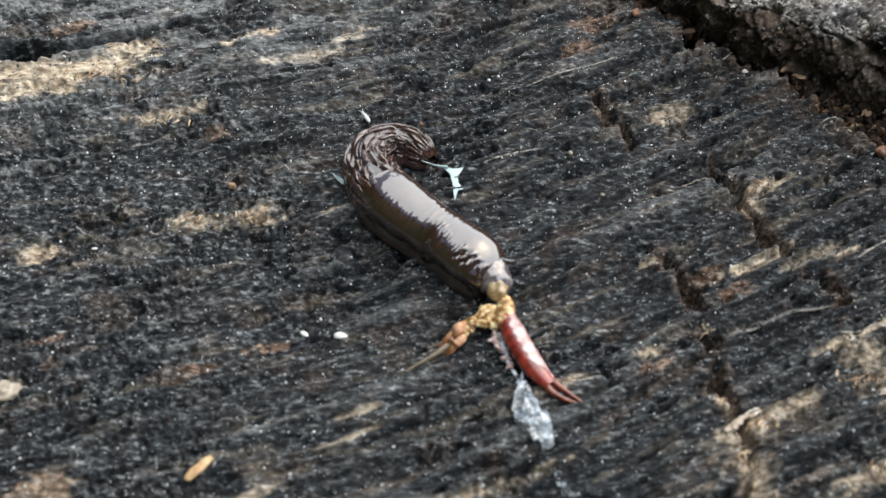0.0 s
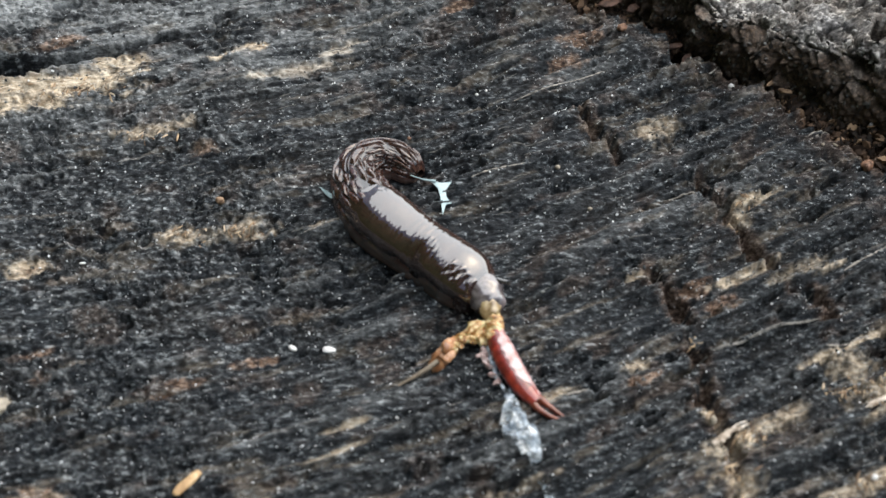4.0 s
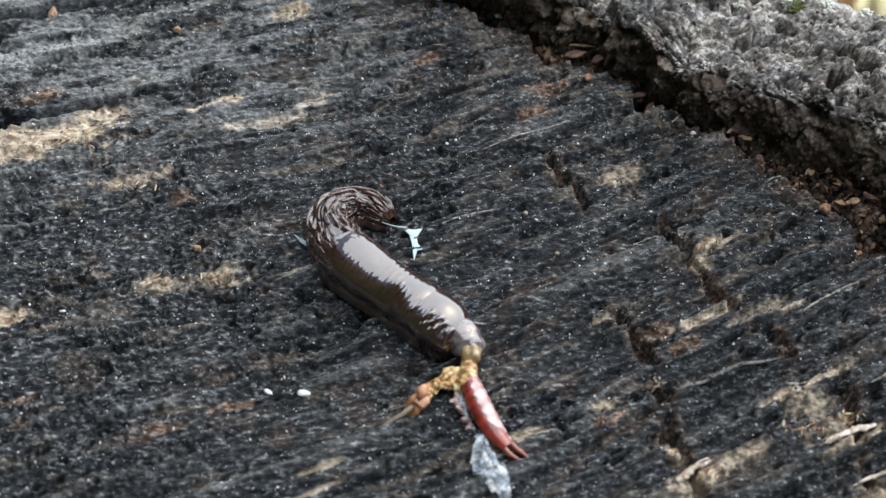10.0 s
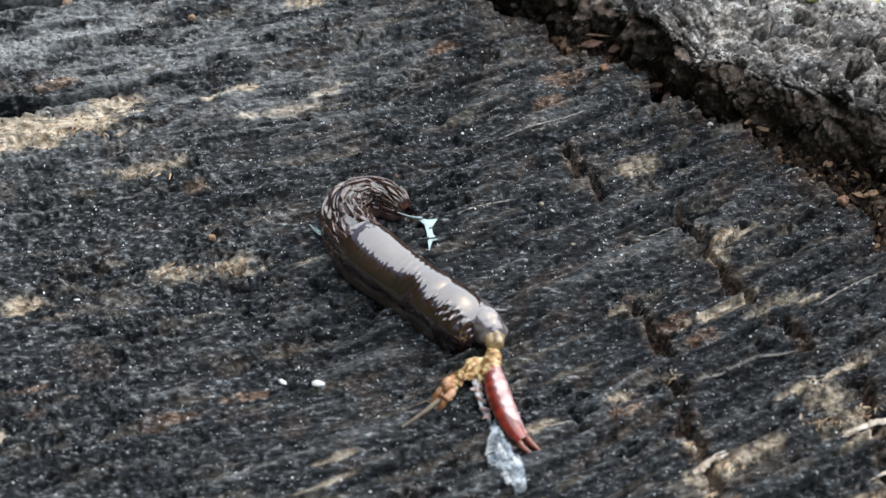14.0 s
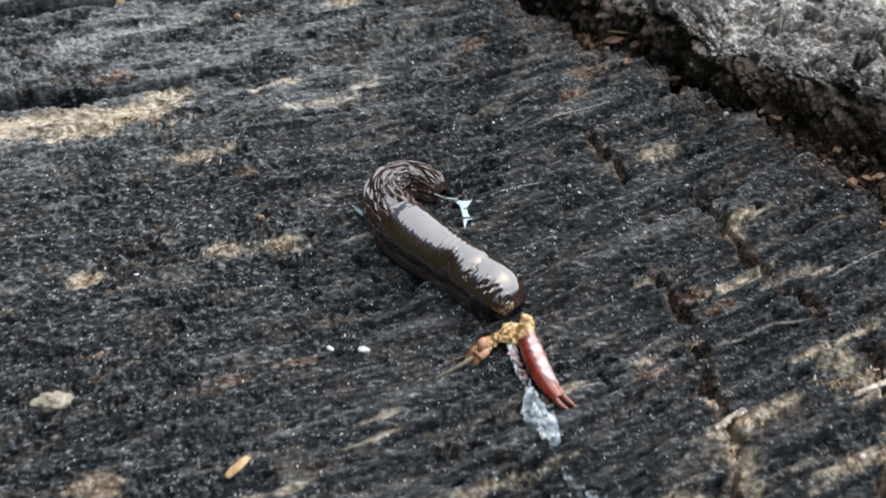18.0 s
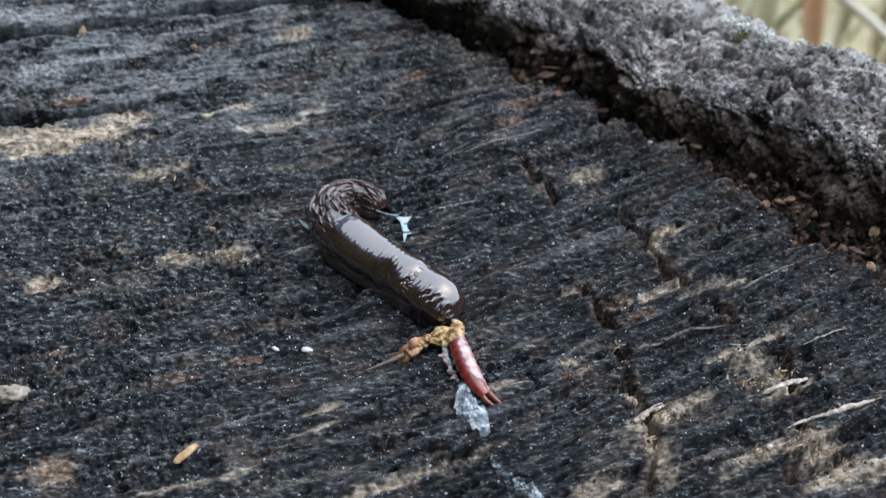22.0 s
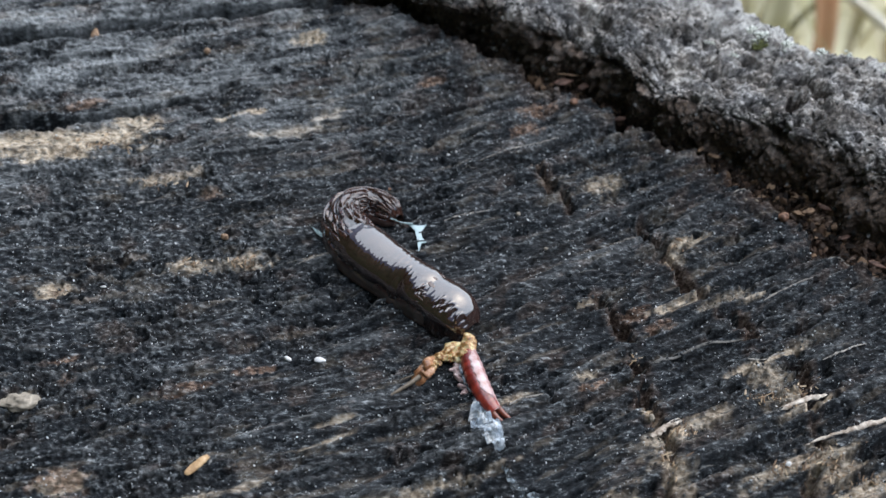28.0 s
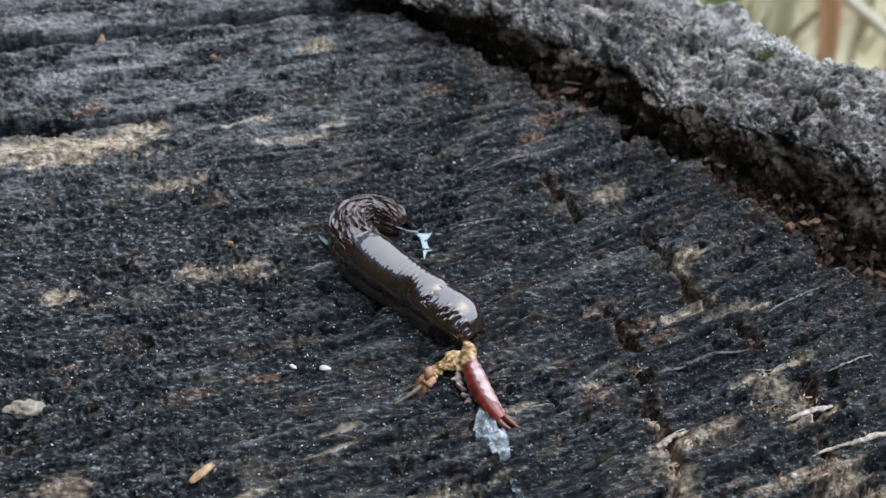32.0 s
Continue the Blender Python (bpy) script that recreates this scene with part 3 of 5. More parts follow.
def wood(x, y, masks=True):
    """Height of the cut face in mm, and how bare, stained, worn and grey it is."""
    x, y = np.asarray(x, float), np.asarray(y, float)
    along, across, _ = grain(x, y)
    z = base_height(x, y)
    # saw ridges and torn fibres
    r1 = fbm2(along / 9, across / 1.5, 11, 2)
    r2 = noise2(along / 5.0, across / 0.55, 13)
    r3 = noise2(along / 2.4, across / 0.27, 15)
    lined = 0.35 + 0.65 * smooth(-24, 12, x + 6 * (fbm2(x / 12, y / 12, 18, 2) - 0.5))
    ridge = (1 - np.abs(2 * noise2(along / 22, across / 1.7, 17) - 1)) ** 3 * lined
    crumb = fbm2(along / (1.0 + 0.9 * lined), across / (1.0 - 0.25 * lined), 19, 4, 0.6)
    crumb2 = fbm2(x / 0.36, y / 0.36, 23, 3, 0.6)
    broad = fbm2(x / 9, y / 9, 29, 2)
    rough = 0.45 + 0.9 * smooth(0.35, 0.65, fbm2(x / 7, y / 7, 31, 2))
    z = z + 0.8 * (broad - 0.5) + (0.7 + 0.8 * lined) * (r1 - 0.5) + (0.46 * (r2 - 0.5) + 0.30 * (r3 - 0.5)) * (0.5 + 0.7 * lined) + 0.8 * (ridge - 0.2)
    z = z + rough * (0.75 * (crumb - 0.5) + 0.6 * (crumb2 - 0.5)) * (1.25 - 0.7 * lined)
    z = z + (0.5 + 0.9 * smooth(-18, -28, y)) * (noise2(along / 15, across / 2.6, 21) - 0.5) * (0.4 + 0.6 * lined)
    pits = smooth(0.62, 0.8, fbm2(along / 1.6, across / 0.8, 37, 3))
    z = z - 0.7 * pits * rough
    sx, sy = x + 0.25 * (noise2(x / 0.5, y / 0.5, 33) - 0.5), y + 0.25 * (noise2(x / 0.5, y / 0.5, 34) - 0.5)
    g1, _, id1 = cells2((sx * 0.95 + sy * 0.3) / 0.62, (sy * 0.95 - sx * 0.3) / 0.40, 35)
    g2, _, id2 = cells2(sx / 0.30, sy / 0.24, 36)
    z = z + rough * (1.1 - 0.6 * lined) * (0.26 * (0.5 - g1) * (0.4 + id1) + 0.16 * (0.5 - g2) * (0.3 + id2))
    if not masks:
        bare = stain = np.zeros(np.shape(x))
    else:
        bare, stain = wood_masks(x, y, along, across)
        grit = smooth(0.15, 0.6, 0.5 * id1 + 0.5 * id2)
        bare, stain = np.clip(bare * (0.3 + 0.7 * grit), 0, 1), stain * (0.3 + 0.7 * grit)
    whole = patches(x, y, SOLID, 45, 0.4)
    bleached = patches(x, y, WHITE, 46, 0.9) if masks else 0
    z = z - 0.6 * whole * (z - base_height(x, y))
    bare = np.maximum(np.maximum(bare, whole), 0.55 * bleached * smooth(-24, -18, x))
    z = z - 0.2 * np.maximum(bare, stain) * crumb
    # the long crack with the block behind it, and the split that runs out
    d, s = polyline_distance(x, y, CRACK)
    edge = d + 0.5 * (fbm2(x / 1.5, y / 1.5, 81, 3) - 0.5)
    width = 0.75 + 0.25 * np.sin(s * 21)
    open1 = smooth(width + 0.45, width - 0.35, edge)
    z = z - 5.0 * open1
    d2, s2 = polyline_distance(x, y, SPLIT)
    w2 = 0.85 * smooth(0.75, 0.25, s2) + 0.16 * (1 - s2)
    open2 = smooth(w2 + 0.4, w2 - 0.3, d2 + 0.6 * (fbm2(x / 1.3, y / 1.3, 82, 3) - 0.5))
    z = z - 3.4 * open2
    solid = (1 - open1) * (1 - open2)
    rot = np.zeros(np.shape(x))
    for k, line in enumerate(CHECKS):
        dk, _ = polyline_distance(x, y, line)
        dk = dk + 1.5 * (fbm2(x / 1.6, y / 1.6, 84 + k, 3) - 0.5)
        some = smooth(0.36, 0.52, fbm2(x / 3.2, y / 3.2, 88 + k, 2))
        z = z - 1.9 * some * smooth(0.75, 0.05, dk)
        rot = np.maximum(rot, some * smooth(1.6, 0.1, dk))
    stain = np.maximum(stain, 0.42 * rot * smooth(0.30, 0.58, fbm2(x / 0.8, y / 0.8, 86, 3)))
    # it breaks off at the bark
    ang = np.arctan2(y - CENTRE[1], x - CENTRE[0])
    out = np.hypot(x - CENTRE[0], y - CENTRE[1]) - rim_radius(ang) + 0.8 * (fbm2(x / 0.9, y / 0.9, 83, 3) - 0.5)
    filled = rubble(np.degrees(ang))
    z = z - (5.5 - 3.7 * filled) * smooth(-0.25, 0.55, out) - 0.5 * smooth(-3, 0, out) + filled * (0.30 * np.clip(out, 0, 7) + 1.1 * smooth(0.3, 1.2, out) * (fbm2(x / 1.1, y / 1.1, 89, 3) - 0.5))
    stain = np.maximum(stain, (0.16 * smooth(-4.5, -0.8, out) + 0.4 * smooth(-0.9, 0.4, out)) * smooth(0.36, 0.58, fbm2(x / 1.4, y / 1.4, 85, 3)))
    stain = np.maximum(stain, 0.6 * filled * smooth(0.1, 0.8, out))
    crest = smooth(0.17, 0.42, 0.6 * (r1 - 0.5) + 0.5 * (r2 - 0.5) + 0.4 * (r3 - 0.5) + 0.9 * (ridge - 0.2) + 0.35 * (crumb - 0.5))
    grit = np.maximum(smooth(0.80, 1.0, id1) * smooth(0.5, 0.2, g1), 0.9 * smooth(0.86, 1.0, id2) * smooth(0.5, 0.2, g2))
    pale_line = 0.16 * smooth(0.70, 0.93, (1 - np.abs(2 * noise2(along / 22, across / 1.7, 17) - 1))) * lined * smooth(0.45, 0.7, fbm2(along / 7, across / 2, 20, 2))
    # greyer in streaks towards the far left
    far_grey = (0.54 - 0.36 * smooth(-16, 4, x)) * smooth(4, 26, y - 0.25 * x) * smooth(0.35, 0.6, fbm2(along / 4, across / 1.2, 87, 3))
    return z, bare * solid, stain * solid, solid * np.clip(np.maximum((0.5 - 0.42 * lined) * crest, (0.75 - 0.60 * lined) * grit) + pale_line + far_grey + 0.8 * bleached + (0.34 - 0.31 * lined) * (1 - 0.5 * smooth(-13, -20, y)) * smooth(0.45, 0.95, 0.5 * id1 + 0.5 * id2) - 0.05, 0, 1)


def ground(x, y):
    """Rough height of the wood, for what lies on it."""
    x, y = np.atleast_1d(np.asarray(x, float)), np.atleast_1d(np.asarray(y, float))
    return wood(x, y, False)[0]


def spot(x, y, reach=0.3):
    """Height at which a small thing rests at a place: the highest wood under it."""
    gx, gy = np.meshgrid(np.linspace(-reach, reach, 5), np.linspace(-reach, reach, 5))
    return float(np.mean(np.sort(ground(x + gx.ravel(), y + gy.ravel()))[-12:]))


stump = tagged(new("stump"), "charred old tree stump with cracked face and raised bark rim", "tree stump")


def build_cut_face():
    xs = np.r_[np.linspace(-205, -50, 50, endpoint=False), np.arange(-50, 56, 0.135), np.linspace(56.5, 85, 16)]
    ys = np.r_[np.linspace(-236, -41, 60, endpoint=False), np.arange(-41, 38, 0.135), np.linspace(38.5, 52, 12)]
    x, y = np.meshgrid(xs, ys)
    z, bare, stain, crest = wood(x.ravel(), y.ravel())
    v = np.c_[x.ravel(), y.ravel(), z]
    f = grid_faces(len(ys), len(xs))
    keep = np.hypot(v[:, 0] - CENTRE[0], v[:, 1] - CENTRE[1]) < R_IN + 8.5
    f = f[keep[f].all(1)]
    used = np.zeros(len(v), bool)
    used[f.ravel()] = True
    index = np.cumsum(used) - 1
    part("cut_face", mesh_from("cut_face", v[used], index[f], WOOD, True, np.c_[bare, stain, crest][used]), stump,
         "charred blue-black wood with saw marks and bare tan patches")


def build_bark():
    dense = np.radians(np.arange(28, 80, 0.062))
    angles = np.r_[dense, np.radians(np.linspace(80.5, 387.5, 240))]
    prof = np.array([(0.9, -7.0), (0.2, -3.0), (0.0, -0.5), (0.0, 1.8), (0.25, 3.8), (1.2, 5.1), (4.4, 5.6), (10.0, 5.4), (15.0, 5.0),
                     (20.0, 3.6), (24.0, 1.0), (26.4, -2.4), (27.6, -8.0), (28.2, -20.0)])
    rows, _ = spline(prof, 1200)
    weight = np.where(rows[:, 0] < 2.5, 4.5, np.where(rows[:, 0] < 17, 1.6, 0.5))
    steps = np.cumsum(weight)
    n = 270
    rows = rows[np.searchsorted(steps, np.linspace(steps[0], steps[-1], n))]
    a = angles[None, :]
    gap, rin = rim_gap(angles)[None, :], rim_radius(angles)[None, :]
    s, h = rows[:, :1], rows[:, 1:2]
    wide = 1 + 0.16 * (fbm2(angles * 30, angles * 0, 91, 2)[None, :] - 0.5)
    high = 1 + 0.45 * (fbm2(angles * 26, angles * 0 + 4, 92, 2)[None, :] - 0.5)
    foot, lip = rin + gap, rim_lip(angles)[None, :]
    high = high * (1 + 0.28 * smooth(49, 44, np.degrees(a)))
    r = foot + (lip - foot) * smooth(2.0, 4.4, h) + s * wide
    z = np.where(h > 0, h * high, h) + 0 * a
    z = z + 0.6 * base_height(CENTRE[0] + rin * np.cos(a), CENTRE[1] + rin * np.sin(a)) * smooth(18, 6, s)
    x, y = CENTRE[0] + r * np.cos(a), CENTRE[1] + r * np.sin(a)
    t = np.gradient(rows, axis=0)
    t /= np.linalg.norm(t, axis=1, keepdims=True) + 1e-9
    nr, nz = -t[:, 1:2] + 0 * a, t[:, :1] + 0 * a
    top = smooth(2.5, 5.0, h)
    d = (2.0 + 1.4 * top) * (fbm3(x / 5.0, y / 5.0, z / 5.0, 101, 3, 0.55) - 0.5) - 1.5 * smooth(0.60, 0.72, fbm3(x / 2.6, y / 2.6, z / 2.6, 102, 3)) - 1.3 * (np.abs(fbm3(x / 2.6, y / 2.6, z / 3.0, 103, 3) - 0.5) - 0.08)
    d = d + 1.0 * (fbm3(x / 1.3, y / 1.3, z / 1.5, 105, 3, 0.6) - 0.5) + 0.5 * (fbm3(x / 0.4, y / 0.4, z / 0.4, 107, 2) - 0.5)
    warp = 1.5 * fbm2(x / 2.5, y / 2.5, 108, 3)
    cell, second, _ = cells2(x / 5.2 + warp, y / 5.2 + z / 8.0 - warp, 109)
    d = d - 0.8 * smooth(0.10, 0.01, second - cell)
    g1, _, id1 = cells2((x + 0.7 * z) / 0.66, (y - 0.6 * z) / 0.50, 117)
    g2, _, id2 = cells2((x + 0.7 * z) / 0.33, (y - 0.6 * z) / 0.28, 118)
    d = d + 0.42 * (0.5 - g1) * (0.3 + id1) + 0.22 * (0.5 - g2) * (0.3 + id2)
    grit = np.maximum(0.8 * smooth(0.72, 1.0, id1) * smooth(0.55, 0.2, g1), smooth(0.78, 1.0, id2) * smooth(0.5, 0.2, g2))
    hole = np.zeros(np.shape(x))
    for hx, hy, hr in ((47.8, 15.3, 0.9), (46.2, 18.2, 0.7), (46.8, 17.0, 0.45), (44.5, 13.6, 1.0), (43.8, 12.8, 0.7)):
        hole = np.maximum(hole, smooth(1.3, 0.6, np.hypot((x - hx) / hr, (y - hy) / hr) + 0.5 * (fbm2(x / 0.8, y / 0.8, 110, 2) - 0.5)))
    d = d - 4.5 * hole * smooth(2.5, 4.5, h)
    x, y, z = x + d * nr * np.cos(a), y + d * nr * np.sin(a), z + d * nz
    v = np.stack([x, y, z], -1).reshape(-1, 3)
    # pale flecks on top stand in for glints; the outer edge is painted sunlit
    pale = 0.4 * smooth(0.56, 0.74, fbm3(x / 1.1, y / 1.1, z / 1.1, 111, 3)) * smooth(1.5, 4.0, z)
    pale = np.maximum(pale, 0.9 * smooth(12, 20, s + 0 * a) * smooth(0.40, 0.58, fbm3(x / 1.6, y / 1.6, z / 1.6, 113, 3)))
    pale = np.maximum(pale, grit * smooth(-1.0, 3.5, z) * smooth(0.38, 0.62, fbm3(x / 2.2, y / 2.2, z / 2.2, 116, 3)))
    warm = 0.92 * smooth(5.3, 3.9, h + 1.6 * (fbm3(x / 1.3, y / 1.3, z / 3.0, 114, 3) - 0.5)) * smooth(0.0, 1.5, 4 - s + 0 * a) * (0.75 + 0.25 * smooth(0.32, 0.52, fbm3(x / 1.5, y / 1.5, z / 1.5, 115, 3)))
    warm = np.maximum(warm, 0.9 * hole * smooth(2.5, 4.5, h))
    pale = pale * (1 - hole)
    f = grid_faces(n, len(angles), True)[:, ::-1]
    # third channel darkens the bark towards its foot, for shade as well as rot
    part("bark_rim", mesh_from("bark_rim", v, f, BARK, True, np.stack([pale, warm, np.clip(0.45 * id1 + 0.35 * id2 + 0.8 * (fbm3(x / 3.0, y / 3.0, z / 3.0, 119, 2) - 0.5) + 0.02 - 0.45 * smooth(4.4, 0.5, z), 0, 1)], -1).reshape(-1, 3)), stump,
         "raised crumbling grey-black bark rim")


def build_trunk():
    ang = np.radians(np.linspace(0, 360, 300, endpoint=False))[None, :]
    zz = np.linspace(-16, -330, 90)[:, None]
    r = R_IN + 29.5 + 14 * smooth(-200, -330, zz)
    x0, y0 = np.cos(ang) * 30, np.sin(ang) * 30
    r = r + 5 * (fbm3(x0 / 2.0, y0 / 2.0, zz / 60 + 0 * ang, 121, 4) - 0.5) + 3 * (fbm3(x0 * 1.2, y0 * 1.2, zz / 9 + 0 * ang, 123, 3) - 0.5)
    v = np.stack([CENTRE[0] + r * np.cos(ang), CENTRE[1] + r * np.sin(ang), zz + 0 * ang], -1).reshape(-1, 3)
    part("trunk_side", mesh_from("trunk_side", v, grid_faces(90, 300, True)[:, ::-1], BARK, True, np.tile((0, 0, 0.4), (len(v), 1))), stump, "rough dark bark of the trunk")


def chunk(rng, size, sides=6):
    """A few corners of a small angular crumb, and its faces."""
    v = [(0, 0, 1)] + [(math.cos(2 * math.pi * k / sides) * rng.uniform(0.6, 1.1), math.sin(2 * math.pi * k / sides) * rng.uniform(0.6, 1.1), rng.uniform(-0.25, 0.25))
                       for k in range(sides)] + [(0, 0, -1)]
    turn = Euler((rng.uniform(0, 6), rng.uniform(0, 6), rng.uniform(0, 6))).to_matrix()
    long, flat = rng.uniform(0.7, 1.7), rng.uniform(0.3, 0.8)
    v = [turn @ Vector((c[0] * size * long * rng.uniform(0.8, 1.2), c[1] * size * rng.uniform(0.8, 1.2), c[2] * size * flat)) for c in v]
    f = [(0, 1 + k, 1 + (k + 1) % sides) for k in range(sides)] + [(sides + 1, 1 + (k + 1) % sides, 1 + k) for k in range(sides)]
    return v, f


def scatter(name, count, place, size, mat, seed, label, sides=6, smoothed=False):
    """Crumbs that nobody could count, joined into one mesh."""
    rng = random.Random(seed)
    verts, faces = [], []
    for _ in range(count):
        p = place(rng)
        if p is None:
            continue
        v, f = chunk(rng, size(rng), sides)
        n = len(verts)
        verts += [(q.x + p[0], q.y + p[1], q.z + p[2]) for q in v]
        faces += [tuple(n + i for i in t) for t in f]
    ob = part(name, mesh_from(name, np.array(verts), np.array(faces), mat, smoothed))
    return tagged(ob, label, name.replace("_", " "), kind="stuff")


def crevice_place(rng):
    """Rotten crumbs fill the foot of the sloping bark, and lie thin and deep under its overhang."""
    deg = rng.choice((rng.uniform(30, 48), rng.uniform(30, 48), rng.uniform(52.4, 57), rng.uniform(48, 77)))
    a = math.radians(deg)
    ar = np.array([a])
    f = rng.random()
    rim, gap, lip = float(rim_radius(ar)[0]), float(rim_gap(ar)[0]), float(rim_lip(ar)[0])
    r = rim + 0.2 + f * max(gap, 0.5)
    x, y = CENTRE[0] + r * math.cos(a), CENTRE[1] + r * math.sin(a)
    slope = rubble(deg)
    deep = -1.8 * slope - 2.8 * (1 - slope) + (1.0 if 52.6 < deg < 57 else 0)
    return x, y, float(base_height(x, y)) + deep + 0.30 * slope * (r - rim) + 0.5 * rng.random() - 0.7 * (1 - slope) * rng.random()


def build_scatter():
    scatter("bark_litter", 4200, crevice_place, lambda g: 0.10 + 0.60 * g.random() ** 3.5, LITTER, 5, "rusty brown rotten crumbs in the crevice under the bark", 6)
    rng = np.random.RandomState(8)
    gx, gy = rng.uniform(-46, 56, 8200), rng.uniform(-39, 37, 8200)
    gz, inside = ground(gx, gy), np.hypot(gx - CENTRE[0], gy - CENTRE[1]) < R_IN - 0.8
    pool = iter([(a, b, c + 0.03) for a, b, c, k in zip(gx, gy, gz, inside) if k])
    # white specks added to imitate glints on the char
    scatter("sand_grains", 7000, lambda g: next(pool, None), lambda g: 0.05 + 0.095 * g.random() ** 4, GLINT_SPECK, 6, "tiny white specks in place of glints on the charred wood", 5)
    gx, gy = rng.uniform(-46, 56, 17000), rng.uniform(-39, 37, 17000)
    gz, inside = ground(gx, gy), np.hypot(gx - CENTRE[0], gy - CENTRE[1]) < R_IN - 0.8
    pool2 = iter([(a, b, c) for a, b, c, k in zip(gx, gy, gz, inside) if k])
    scatter("char_crumbs", 12000, lambda g: next(pool2, None), lambda g: 0.05 + 0.16 * g.random() ** 2, WOOD_CRUMB, 7, "loose blackened wood crumbs on the cut face", 5)
    bark = bpy.data.objects["bark_rim"].data
    co = np.empty(len(bark.vertices) * 3, np.float32)
    bark.vertices.foreach_get("co", co)
    co = co.reshape(-1, 3) / MM
    near = co[(co[:, 2] > -2) & (co[:, 0] > -20) & (co[:, 1] > -25)]
    pool3 = iter(near[rng.permutation(len(near))[:9000]])
    scatter("bark_crumbs", 9000, lambda g: next(pool3, None), lambda g: 0.07 + 0.30 * g.random() ** 3, BARK_CRUMB, 9, "grey-black crumbs and flakes on the bark rim", 5)



# ---- the slug ----
# axis from the tail tip to the front of the mantle: x, y, full width, height
AXIS = [(2.2, 1.5, 1.2, 0.9), (1.6, 2.0, 2.7, 2.0), (0.2, 2.95, 3.3, 2.4), (-1.4, 3.05, 3.6, 2.7), (-2.8, 2.2, 4.1, 3.0), (-3.4, 0.7, 4.5, 3.2),
        (-2.9, -1.2, 4.9, 3.5), (-2.0, -3.1, 5.2, 3.7), (-0.4, -5.0, 5.2, 3.75), (1.6, -6.8, 4.9, 3.55), (3.6, -8.5, 4.8, 3.5), (5.3, -10.0, 4.9, 3.5),
        (6.5, -11.1, 4.5, 3.2), (7.3, -11.8, 3.6, 2.5), (7.75, -12.2, 2.0, 1.3)]
SLUG_Z = -0.75


def slug_surface(count, sides, swell, pinch=18.9):
    """A grid over the back: rows along the axis, columns from one foot edge over the back to the other. swell(s, a) in mm."""
    rows, s = spline(AXIS, count)
    tan = np.gradient(rows[:, :2], axis=0)
    tan /= np.linalg.norm(tan, axis=1, keepdims=True)
    side = np.stack([-tan[:, 1], tan[:, 0]], 1)
    a = np.linspace(0, np.pi, sides)[None, :]
    w, h = rows[:, 2:3] / 2, rows[:, 3:4]
    c, q = np.cos(a), np.sin(a)
    waist = np.exp(-((s - pinch) / 0.95) ** 2)[:, None]
    out = w * np.sign(c) * np.abs(c) ** 0.88 * (1 - waist * q * np.where(c < 0, 0.42, 0.05))
    blunt = smooth(7.5, 11, s)[:, None]
    full = smooth(pinch + 0.6, pinch + 2.2, s)[:, None]
    up = (h - 0.03 * waist) * q ** (0.72 - blunt * np.where(c > 0, 0.22, 0.14 + 0.16 * full - 0.16 * waist))
    extra = swell(s[:, None] + 0 * a, a + 0 * s[:, None])
    out, up = out + extra * c, up + extra * q
    x = rows[:, 0:1] + side[:, 0:1] * out
    y = rows[:, 1:2] + side[:, 1:2] * out
    return np.stack([x, y, up + SLUG_Z], -1), s


